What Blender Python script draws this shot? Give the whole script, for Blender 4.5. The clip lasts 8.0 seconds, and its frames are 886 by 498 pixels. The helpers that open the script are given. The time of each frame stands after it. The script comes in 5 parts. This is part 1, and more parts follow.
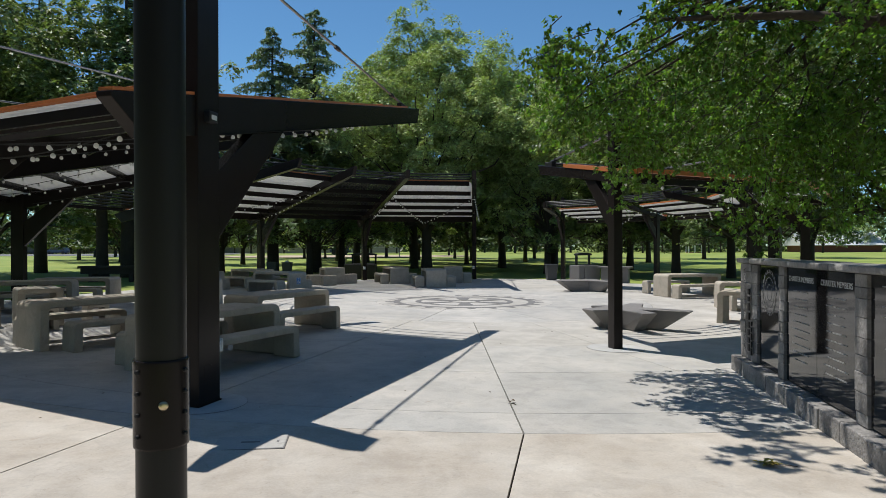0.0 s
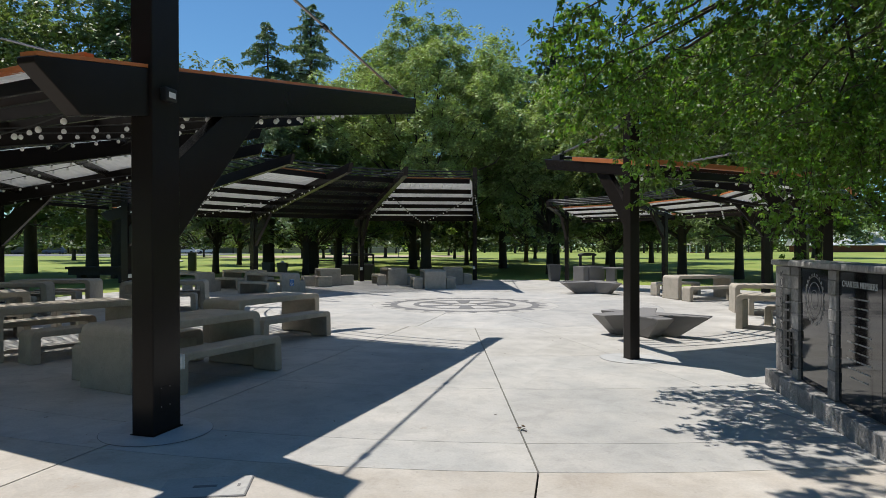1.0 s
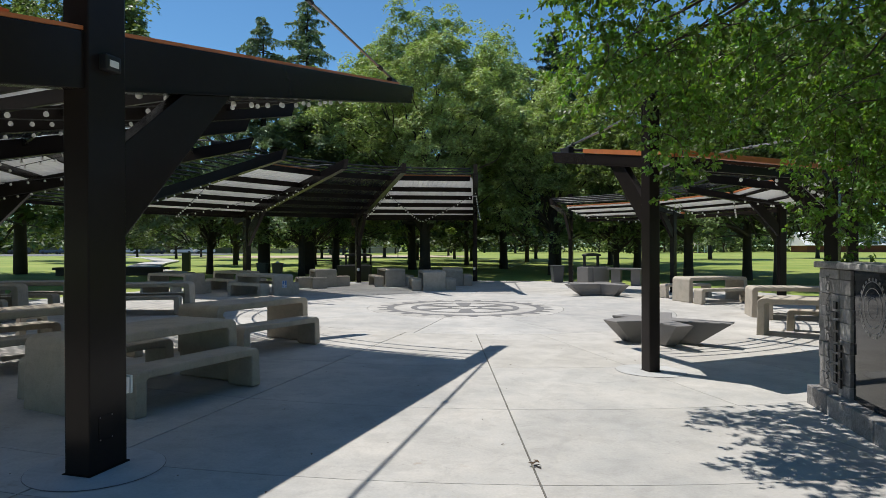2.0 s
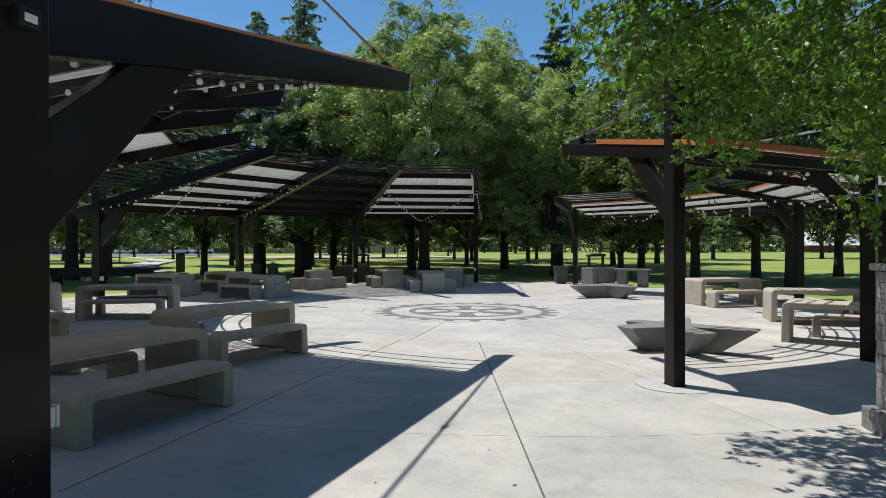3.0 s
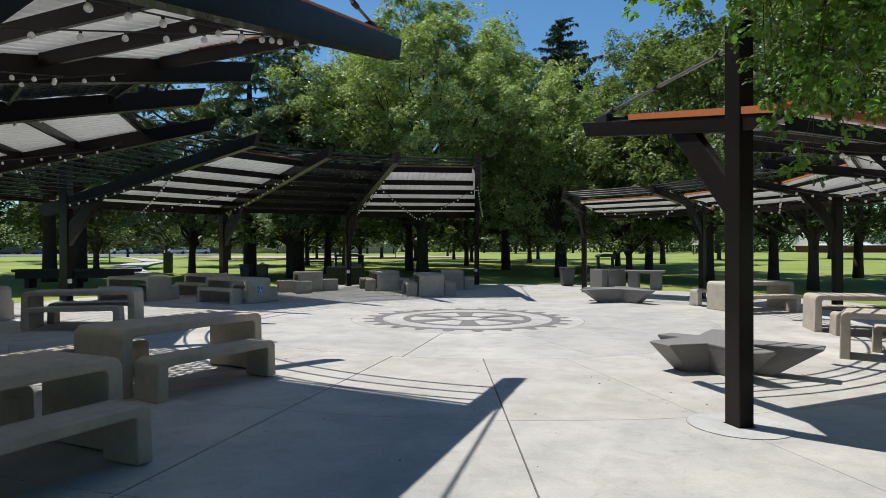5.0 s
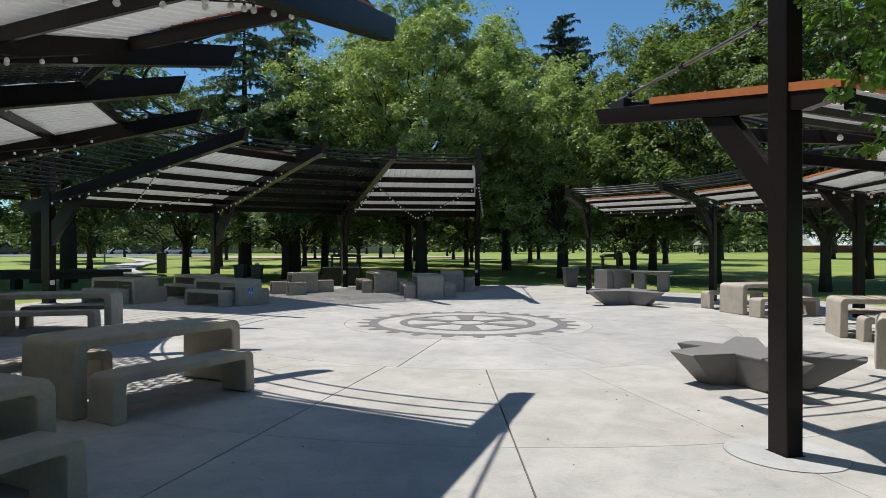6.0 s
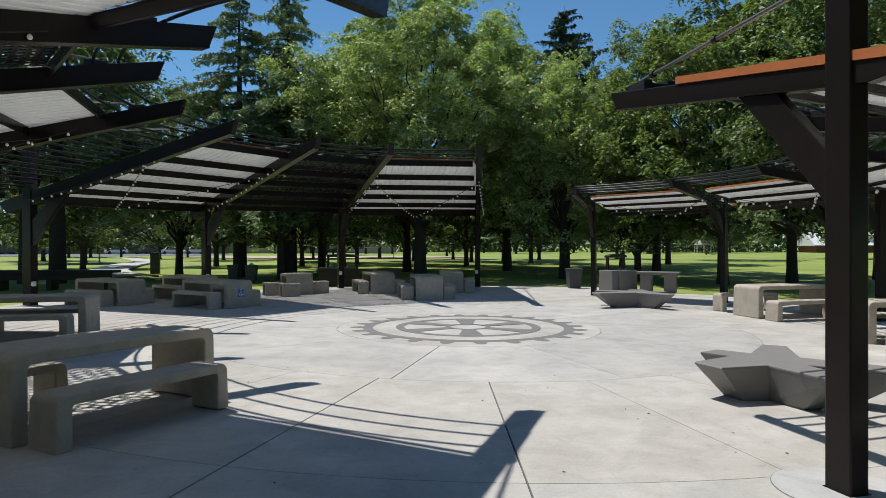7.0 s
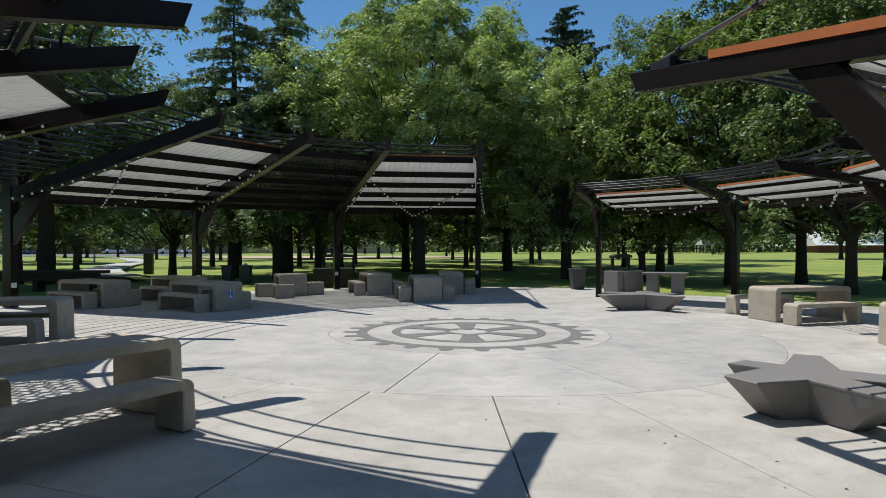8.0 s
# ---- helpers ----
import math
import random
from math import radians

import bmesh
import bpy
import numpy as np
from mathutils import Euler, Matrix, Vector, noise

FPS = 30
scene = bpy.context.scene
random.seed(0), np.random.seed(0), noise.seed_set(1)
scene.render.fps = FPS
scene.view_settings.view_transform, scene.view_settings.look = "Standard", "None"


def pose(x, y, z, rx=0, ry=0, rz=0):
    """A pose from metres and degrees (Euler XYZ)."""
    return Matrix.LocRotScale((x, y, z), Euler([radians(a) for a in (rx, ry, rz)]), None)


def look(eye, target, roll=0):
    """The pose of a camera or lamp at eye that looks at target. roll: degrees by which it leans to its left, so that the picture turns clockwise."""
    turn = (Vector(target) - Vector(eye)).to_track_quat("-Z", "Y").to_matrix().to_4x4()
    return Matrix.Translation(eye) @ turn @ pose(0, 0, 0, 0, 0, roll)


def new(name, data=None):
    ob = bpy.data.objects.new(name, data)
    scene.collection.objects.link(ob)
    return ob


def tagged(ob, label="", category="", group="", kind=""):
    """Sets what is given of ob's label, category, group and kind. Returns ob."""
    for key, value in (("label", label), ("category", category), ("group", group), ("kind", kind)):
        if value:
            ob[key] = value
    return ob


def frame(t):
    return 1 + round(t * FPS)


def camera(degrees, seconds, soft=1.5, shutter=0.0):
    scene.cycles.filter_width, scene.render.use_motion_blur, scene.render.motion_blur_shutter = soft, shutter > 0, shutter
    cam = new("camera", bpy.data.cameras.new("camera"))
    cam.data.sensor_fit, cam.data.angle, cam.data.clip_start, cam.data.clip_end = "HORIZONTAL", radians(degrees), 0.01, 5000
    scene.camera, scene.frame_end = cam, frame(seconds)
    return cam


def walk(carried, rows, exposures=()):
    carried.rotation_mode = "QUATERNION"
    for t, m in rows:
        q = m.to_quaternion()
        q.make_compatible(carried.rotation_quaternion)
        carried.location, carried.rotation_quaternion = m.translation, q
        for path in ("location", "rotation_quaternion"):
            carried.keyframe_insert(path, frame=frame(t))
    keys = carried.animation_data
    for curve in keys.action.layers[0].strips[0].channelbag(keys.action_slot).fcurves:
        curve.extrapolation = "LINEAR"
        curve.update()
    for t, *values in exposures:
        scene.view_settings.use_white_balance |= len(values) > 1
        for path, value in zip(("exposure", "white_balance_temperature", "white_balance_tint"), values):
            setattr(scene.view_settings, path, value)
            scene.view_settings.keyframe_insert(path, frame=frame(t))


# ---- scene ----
cam = camera(68.62, 8.0, soft=0.6)
PATH = [
    (0.0, pose(0.100, 0.022, 1.709, 89.798, 0.155, 0.783)),
    (1.0, pose(0.100, 1.042, 1.712, 89.799, 0.151, 0.762)),
    (1.5, pose(0.122, 1.541, 1.713, 89.800, 0.149, 0.729)),
    (2.1, pose(0.098, 2.133, 1.713, 89.801, 0.147, 0.738)),
    (3.0, pose(0.092, 3.002, 1.712, 89.803, 0.144, 0.721)),
    (4.0, pose(0.092, 3.942, 1.710, 89.805, 0.140, 0.697)),
    (5.0, pose(0.094, 4.855, 1.705, 89.808, 0.137, 0.670)),
    (6.0, pose(0.097, 5.739, 1.699, 89.811, 0.133, 0.641)),
    (7.0, pose(0.102, 6.596, 1.691, 89.814, 0.129, 0.610)),
    (8.0, pose(0.108, 7.424, 1.681, 89.817, 0.126, 0.577)),
]
walk(cam, PATH, exposures=((0.0, -0.05), (1.5, 0.07), (4.0, 0.08), (6.5, 0.0), (8.0, -0.10)))

# ---- world, sun and exposure ----
SUN_DIR = Vector((-0.358, 0.25, 1.0)).normalized()
SUN_EL = math.asin(SUN_DIR.z)
SUN_AZ = math.atan2(SUN_DIR.x, SUN_DIR.y)
world = bpy.data.worlds.new("world")
scene.world = world
world.use_nodes = True
wn = world.node_tree.nodes
sky = wn.new("ShaderNodeTexSky")
sky.sky_type = "NISHITA"
sky.sun_disc = False
sky.sun_elevation = SUN_EL
sky.sun_rotation = SUN_AZ
sky.air_density = 1.0
sky.dust_density = 0.0
sky.ozone_density = 1.2
wn["Background"].inputs["Strength"].default_value = 0.087
tone = wn.new("ShaderNodeMixRGB")
tone.blend_type = "MULTIPLY"
tone.inputs["Fac"].default_value = 1.0
tone.inputs["Color2"].default_value = (0.68, 1.05, 1.27, 1)
world.node_tree.links.new(sky.outputs["Color"], tone.inputs["Color1"])
world.node_tree.links.new(tone.outputs["Color"], wn["Background"].inputs["Color"])
sun_data = bpy.data.lights.new("sun", "SUN")
sun_data.energy = 4.9
sun_data.angle = radians(0.53)
sun_data.color = (1.0, 0.965, 0.91)
sun = new("sun", sun_data)
sun.matrix_world = look(SUN_DIR * 60, (0, 0, 0))

# ---- materials ----


def material(name, color, rough=0.6, metal=0.0, grain=30.0, amount=0.12, stain=1.5, stain_amount=0.12,
             bump=0.1, bump_scale=None, per_object=0.0, per_island=0.0, hue=0.0, translucent=0.0, spec=0.5, tint=None, through_tint=(2.0, 1.95, 0.9), mottle=0.0, rust=0.0):
    """A surface with grain, stains, relief and piece-to-piece variation, in metres."""
    m = bpy.data.materials.new(name)
    m.use_nodes = True
    nt = m.node_tree
    n, link = nt.nodes, nt.links.new
    bsdf = n["Principled BSDF"]
    bsdf.inputs["Roughness"].default_value = rough
    bsdf.inputs["Metallic"].default_value = metal
    bsdf.inputs["Specular IOR Level"].default_value = spec
    geo = n.new("ShaderNodeNewGeometry")
    fine = n.new("ShaderNodeTexNoise")
    fine.inputs["Scale"].default_value = grain
    fine.inputs["Detail"].default_value = 5
    link(geo.outputs["Position"], fine.inputs["Vector"])
    large = n.new("ShaderNodeTexNoise")
    large.inputs["Scale"].default_value = stain
    large.inputs["Detail"].default_value = 6
    large.inputs["Roughness"].default_value = 0.62
    link(geo.outputs["Position"], large.inputs["Vector"])
    value = n.new("ShaderNodeMath")
    value.operation = "MULTIPLY_ADD"
    link(fine.outputs["Fac"], value.inputs[0])
    value.inputs[1].default_value = 2 * amount
    value.inputs[2].default_value = 1.0 - amount
    value2 = n.new("ShaderNodeMath")
    value2.operation = "MULTIPLY_ADD"
    link(large.outputs["Fac"], value2.inputs[0])
    value2.inputs[1].default_value = 2 * stain_amount
    value2.inputs[2].default_value = 1.0 - stain_amount
    both = n.new("ShaderNodeMath")
    both.operation = "MULTIPLY"
    link(value.outputs[0], both.inputs[0])
    link(value2.outputs[0], both.inputs[1])
    hsv = n.new("ShaderNodeHueSaturation")
    hsv.inputs["Color"].default_value = (*color, 1)
    if tint:
        ramp = n.new("ShaderNodeValToRGB")
        ramp.color_ramp.elements[0].position, ramp.color_ramp.elements[1].position = 0.35, 0.68
        ramp.color_ramp.elements[0].color, ramp.color_ramp.elements[1].color = (*color, 1), (*tint, 1)
        link(large.outputs["Fac"], ramp.inputs["Fac"])
        link(ramp.outputs["Color"], hsv.inputs["Color"])
    last = both.outputs[0]
    if mottle:
        for size, lo, hi, low, high in ((mottle, 0.46, 0.60, 1.0, 0.89), (mottle * 0.21, 0.40, 0.66, 0.94, 1.05), (mottle * 4.5, 0.60, 0.68, 1.0, 0.86)):
            spots = n.new("ShaderNodeTexNoise")
            spots.inputs["Scale"].default_value = size
            spots.inputs["Detail"].default_value = 7
            spots.inputs["Roughness"].default_value = 0.66
            spots.inputs["Distortion"].default_value = 0.6
            link(geo.outputs["Position"], spots.inputs["Vector"])
            span = n.new("ShaderNodeMapRange")
            span.inputs["From Min"].default_value, span.inputs["From Max"].default_value = lo, hi
            span.inputs["To Min"].default_value, span.inputs["To Max"].default_value = low, high
            link(spots.outputs["Fac"], span.inputs["Value"])
            mul = n.new("ShaderNodeMath")
            mul.operation = "MULTIPLY"
            link(last, mul.inputs[0])
            link(span.outputs[0], mul.inputs[1])
            last = mul.outputs[0]
    if mottle:
        drag = n.new("ShaderNodeMapping")
        drag.inputs["Rotation"].default_value = (0, 0, 0.5)
        drag.inputs["Scale"].default_value = (2.2, 13.0, 1.0)
        link(geo.outputs["Position"], drag.inputs["Vector"])
        streak = n.new("ShaderNodeTexNoise")
        streak.inputs["Scale"].default_value = 1.0
        streak.inputs["Detail"].default_value = 8
        streak.inputs["Roughness"].default_value = 0.72
        link(drag.outputs["Vector"], streak.inputs["Vector"])
        span = n.new("ShaderNodeMapRange")
        span.inputs["From Min"].default_value, span.inputs["From Max"].default_value = 0.38, 0.66
        span.inputs["To Min"].default_value, span.inputs["To Max"].default_value = 0.98, 1.015
        link(streak.outputs["Fac"], span.inputs["Value"])
        mul = n.new("ShaderNodeMath")
        mul.operation = "MULTIPLY"
        link(last, mul.inputs[0])
        link(span.outputs[0], mul.inputs[1])
        last = mul.outputs[0]
    rand = None
    if per_object:
        rand = n.new("ShaderNodeObjectInfo").outputs["Random"]
    if per_island:
        rand = geo.outputs["Random Per Island"]
    if rand:
        k = per_object or per_island
        piece = n.new("ShaderNodeMath")
        piece.operation = "MULTIPLY_ADD"
        link(rand, piece.inputs[0])
        piece.inputs[1].default_value = 2 * k
        piece.inputs[2].default_value = 1 - k
        mul = n.new("ShaderNodeMath")
        mul.operation = "MULTIPLY"
        link(last, mul.inputs[0])
        link(piece.outputs[0], mul.inputs[1])
        last = mul.outputs[0]
        if hue:
            turn = n.new("ShaderNodeMath")
            turn.operation = "MULTIPLY_ADD"
            link(rand, turn.inputs[0])
            turn.inputs[1].default_value = 2 * hue
            turn.inputs[2].default_value = 0.5 - hue
            link(turn.outputs[0], hsv.inputs["Hue"])
    link(last, hsv.inputs["Value"])
    link(hsv.outputs["Color"], bsdf.inputs["Base Color"])
    if rust:
        spots = n.new("ShaderNodeTexNoise")
        spots.inputs["Scale"].default_value = rust
        spots.inputs["Detail"].default_value = 8
        spots.inputs["Roughness"].default_value = 0.7
        link(geo.outputs["Position"], spots.inputs["Vector"])
        span = n.new("ShaderNodeMapRange")
        span.inputs["From Min"].default_value, span.inputs["From Max"].default_value = 0.63, 0.76
        span.inputs["To Min"].default_value, span.inputs["To Max"].default_value = 0.0, 0.55
        link(spots.outputs["Fac"], span.inputs["Value"])
        brown = n.new("ShaderNodeMixRGB")
        brown.inputs["Color2"].default_value = (0.27, 0.19, 0.12, 1)
        link(span.outputs[0], brown.inputs["Fac"])
        link(hsv.outputs["Color"], brown.inputs["Color1"])
        link(brown.outputs["Color"], bsdf.inputs["Base Color"])
    if bump:
        b = n.new("ShaderNodeBump")
        b.inputs["Strength"].default_value = bump
        b.inputs["Distance"].default_value = 0.02
        if bump_scale:
            rel = n.new("ShaderNodeTexNoise")
            rel.inputs["Scale"].default_value = bump_scale
            rel.inputs["Detail"].default_value = 4
            link(geo.outputs["Position"], rel.inputs["Vector"])
            link(rel.outputs["Fac"], b.inputs["Height"])
        else:
            link(fine.outputs["Fac"], b.inputs["Height"])
        link(b.outputs["Normal"], bsdf.inputs["Normal"])
    if translucent:
        tr = n.new("ShaderNodeBsdfTranslucent")
        warm = n.new("ShaderNodeMixRGB")
        warm.blend_type = "MULTIPLY"
        warm.inputs["Fac"].default_value = 1.0
        warm.inputs["Color2"].default_value = (*through_tint, 1)
        link(hsv.outputs["Color"], warm.inputs["Color1"])
        link(warm.outputs["Color"], tr.inputs["Color"])
        mix = n.new("ShaderNodeMixShader")
        mix.inputs["Fac"].default_value = translucent
        link(bsdf.outputs[0], mix.inputs[1])
        link(tr.outputs[0], mix.inputs[2])
        link(mix.outputs[0], n["Material Output"].inputs["Surface"])
    return m


CONCRETE = material("broomed_concrete", (0.425, 0.416, 0.392), 0.85, grain=45, amount=0.13, stain=0.9, stain_amount=0.26,
                    bump=0.12, per_object=0.06, tint=(0.455, 0.43, 0.392), mottle=2.6, rust=2.2)
CONCRETE_WARM = material("stained_warm_concrete", (0.43, 0.407, 0.366), 0.85, grain=45, amount=0.13, stain=0.8, stain_amount=0.28,
                         bump=0.12, per_object=0.06, tint=(0.465, 0.445, 0.41), mottle=2.2, rust=1.7)
CONCRETE_TAN = material("tan_concrete", (0.458, 0.405, 0.34), 0.85, grain=45, amount=0.13, stain=1.1, stain_amount=0.26,
                        bump=0.12, per_object=0.06, tint=(0.475, 0.44, 0.39), mottle=2.6, rust=2.6)
PAD = material("pale_footing_concrete", (0.465, 0.463, 0.45), 0.85, grain=40, amount=0.1, stain=1.6, stain_amount=0.12, bump=0.1, mottle=3.0)
JOINT = material("joint_dirt", (0.022, 0.018, 0.015), 0.95)
STAIN_GREY = material("stained_grey_concrete", (0.17, 0.165, 0.16), 0.75, grain=40, amount=0.15, stain=2.5, stain_amount=0.2, bump=0.08)
CAST = material("cast_concrete", (0.49, 0.425, 0.345), 0.8, grain=70, amount=0.12, stain=3.0, stain_amount=0.2, bump=0.25,
                bump_scale=90, per_object=0.06, mottle=5.0, tint=(0.39, 0.35, 0.282))
CAST_GREY = material("grey_cast_concrete", (0.19, 0.18, 0.172), 0.7, grain=60, amount=0.1, stain=2.5, stain_amount=0.15, bump=0.2,
                     bump_scale=80)
STEEL = material("dark_bronze_painted_steel", (0.020, 0.0162, 0.015), 0.22, 0.0, grain=12, amount=0.10, stain=2.0, stain_amount=0.18,
                 bump=0.03, bump_scale=6, spec=0.13)
STEEL_TUBE = material("black_painted_tube", (0.011, 0.0105, 0.0105), 0.42, 0.0, grain=12, amount=0.12, bump=0.02, spec=0.3)
RUST = material("orange_flashing", (0.55, 0.17, 0.05), 0.5, grain=14, amount=0.12, stain=2.0, stain_amount=0.15, bump=0.03)
WHITE_SHEET = material("white_ribbed_sheet", (0.88, 0.88, 0.86), 0.4, grain=6, amount=0.05, stain=1.2, stain_amount=0.12, bump=0.02, translucent=0.08, through_tint=(1, 1, 1))
CABLE = material("steel_rod", (0.20, 0.19, 0.18), 0.35, 0.6, grain=30)
BULB = material("frosted_bulb", (0.86, 0.86, 0.84), 0.3, grain=5, amount=0.02, bump=0.0)
BRASS = material("worn_brass", (0.62, 0.52, 0.34), 0.3, 1.0, grain=60, amount=0.1)
RUBBER = material("black_rubber", (0.02, 0.02, 0.02), 0.6)
GRANITE = material("polished_black_granite", (0.010, 0.010, 0.011), 0.045, grain=220, amount=0.3, stain=3, stain_amount=0.25, bump=0.0, spec=0.6)
STONE = material("grey_ledge_stone", (0.235, 0.225, 0.215), 0.75, grain=34, amount=0.4, stain=9, stain_amount=0.55, bump=0.8,
                 bump_scale=26, per_object=0.28)
LETTER = material("engraved_pale_grey", (0.27, 0.27, 0.26), 0.6)
LETTER_DIM = material("shallow_engraving", (0.16, 0.16, 0.155), 0.5)
LETTER_WHITE = material("white_engraving", (0.66, 0.66, 0.64), 0.6)
LETTER_DARK = material("dark_metal_letters", (0.02, 0.02, 0.02), 0.4, 0.3)
LAWN = material("mown_grass", (0.185, 0.262, 0.036), 0.9, grain=9, amount=0.22, stain=0.16, stain_amount=0.3, bump=0.12,
                bump_scale=35, tint=(0.275, 0.30, 0.062))
BLADES = material("grass_blades", (0.09, 0.18, 0.025), 0.7, grain=3, amount=0.2, bump=0, per_island=0.3, hue=0.02)
BARK = material("rough_bark", (0.06, 0.047, 0.037), 0.95, grain=16, amount=0.35, stain=3, stain_amount=0.3, bump=0.9, bump_scale=14)
LEAF_ELM = material("fresh_green_leaves", (0.33, 0.40, 0.17), 0.5, grain=2, amount=0.1, stain=0.35, stain_amount=0.25, bump=0,
                    per_island=0.45, hue=0.018, translucent=0.22, spec=0.25, through_tint=(1.6, 1.75, 0.7))
LEAF_DARK = material("dark_green_leaves", (0.165, 0.215, 0.085), 0.48, grain=2, amount=0.1, stain=0.3, stain_amount=0.3, bump=0,
                     per_island=0.5, hue=0.018, translucent=0.24, spec=0.28, through_tint=(1.6, 1.75, 0.7))
# dense shade of distant crowns is put into this darker leaf colour
LEAF_FAR_SHADED = material("far_leaves_shaded", (0.072, 0.108, 0.038), 0.5, grain=2, amount=0.1, stain=0.2, stain_amount=0.3, bump=0,
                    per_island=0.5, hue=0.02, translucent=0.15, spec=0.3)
LEAF_OAK = material("oak_leaves", (0.085, 0.15, 0.036), 0.42, grain=2, amount=0.1, stain=0.9, stain_amount=0.3, bump=0,
                    per_island=0.5, hue=0.025, translucent=0.40, spec=0.35, through_tint=(2.5, 2.6, 0.7))
NEEDLE = material("cedar_needles", (0.20, 0.265, 0.14), 0.55, grain=2, amount=0.1, stain=0.5, stain_amount=0.25, bump=0,
                  per_island=0.35, hue=0.02, translucent=0.18, through_tint=(1.5, 1.6, 0.8))
NEEDLE_DARK = material("redwood_needles", (0.045, 0.085, 0.055), 0.55, grain=2, amount=0.1, stain=0.5, stain_amount=0.25, bump=0,
                       per_island=0.35, hue=0.02, translucent=0.12, through_tint=(1.5, 1.6, 0.8))
BIN_GREEN = material("green_paint", (0.018, 0.03, 0.022), 0.5)
BIN_GREY = material("grey_plastic", (0.06, 0.065, 0.07), 0.5, grain=20)
DARK_METAL = material("blackened_metal", (0.018, 0.018, 0.019), 0.55, 0.2, grain=18, amount=0.2)
DARK_WOOD = material("dark_stained_timber", (0.045, 0.032, 0.024), 0.7, grain=24, amount=0.25)
SIGN_BLUE = material("blue_sign_enamel", (0.03, 0.16, 0.45), 0.35, grain=10, amount=0.05)
WHITE_PAINT = material("white_paint", (0.78, 0.78, 0.76), 0.4, grain=10, amount=0.05)
ASPHALT = material("asphalt", (0.16, 0.16, 0.16), 0.9, grain=8, amount=0.15)
PATH_CONCRETE = material("path_concrete", (0.48, 0.46, 0.42), 0.9, grain=6, amount=0.1)
SAND = material("infield_sand", (0.46, 0.36, 0.25), 0.95, grain=3, amount=0.1)
BLOCK_WALL = material("block_wall", (0.30, 0.27, 0.245), 0.9, grain=4, amount=0.15)
BRICK_RED = material("red_brick", (0.16, 0.06, 0.05), 0.9, grain=6, amount=0.2)
ROOF_PALE = material("pale_roof", (0.62, 0.62, 0.62), 0.6, grain=2, amount=0.06)
CAR_WHITE = material("white_car_paint", (0.75, 0.75, 0.75), 0.2)
CAR_DARK = material("dark_car_paint", (0.03, 0.035, 0.045), 0.2)
CAR_BLUE = material("blue_car_paint", (0.05, 0.08, 0.14), 0.2)
CAR_GLASS = material("dark_car_glass", (0.02, 0.025, 0.03), 0.06)
LITTER = material("dry_brown_leaf", (0.07, 0.045, 0.025), 0.9, per_island=0.4)
YELLOW_LEAF = material("yellowed_leaf", (0.42, 0.33, 0.06), 0.7, per_island=0.3)

# ---- mesh helpers ----


def mesh_of(bm, name, mat, smooth=False):
    me = bpy.data.meshes.new(name)
    bm.normal_update()
    bm.to_mesh(me)
    bm.free()
    me.materials.append(mat)
    if smooth:
        me.polygons.foreach_set("use_smooth", [True] * len(me.polygons))
    return me


def part(name, bm, mat, parent=None, label="", smooth=False):
    """Links a bmesh, or a mesh that is shared, as one mesh object."""
    me = bm if isinstance(bm, bpy.types.Mesh) else mesh_of(bm, name, mat, smooth)
    ob = new(name, me)
    if parent:
        ob.parent = parent
    if label:
        tagged(ob, label)
    return ob


def fall(x, y):
    """The paving's near side falls gently to the right and levels out towards the far side: its height at a place."""
    return -0.017 * (max(-15.0, min(15.0, x)) - 0.3) * max(0.0, min(1.0, (23.0 - y) / 10.0))


def thing(name, label, category, m=None, group="", kind=""):
    ob = new(name)
    ob.empty_display_size = 0.2
    if m is not None:
        ob.matrix_world = Matrix.Translation((0, 0, fall(m.translation.x, m.translation.y))) @ m
    return tagged(ob, label, category, group, kind)


def raw(name, verts, faces, mat, smooth=False):
    me = bpy.data.meshes.new(name)
    me.from_pydata([tuple(v) for v in verts], [], faces)
    me.materials.append(mat)
    if smooth:
        me.polygons.foreach_set("use_smooth", [True] * len(me.polygons))
    me.update()
    return me


def box(bm, lo, hi, bevel=0.0, m=None):
    r = bmesh.ops.create_cube(bm, size=1.0)
    vs = r["verts"]
    for v in vs:
        v.co = Vector([lo[i] + (v.co[i] + 0.5) * (hi[i] - lo[i]) for i in range(3)])
    if bevel:
        es = {e for v in vs for e in v.link_edges}
        out = bmesh.ops.bevel(bm, geom=list(es), offset=bevel, segments=2, affect="EDGES", profile=0.5)
        vs = list({v for f in out["faces"] for v in f.verts} | {v for v in vs if v.is_valid})
    if m is not None:
        for v in vs:
            v.co = m @ v.co
    return bm


def boxed(lo, hi, bevel=0.0, m=None):
    return box(bmesh.new(), lo, hi, bevel, m)


def prism(points, axis_lo, axis_hi, bevel=0.0, frame_m=None):
    """A flat outline (x, z) pushed along y from axis_lo to axis_hi."""
    bm = bmesh.new()
    a = [bm.verts.new((p[0], axis_lo, p[1])) for p in points]
    b = [bm.verts.new((p[0], axis_hi, p[1])) for p in points]
    n = len(points)
    for i in range(n):
        j = (i + 1) % n
        bm.faces.new((a[i], a[j], b[j], b[i]))
    bm.faces.new(a[::-1])
    bm.faces.new(b)
    bmesh.ops.recalc_face_normals(bm, faces=bm.faces)
    if bevel:
        es = [e for e in bm.edges if e.calc_face_angle(0) > 0.6]
        bmesh.ops.bevel(bm, geom=es, offset=bevel, segments=2, affect="EDGES", profile=0.5)
    if frame_m is not None:
        bm.transform(frame_m)
    return bm


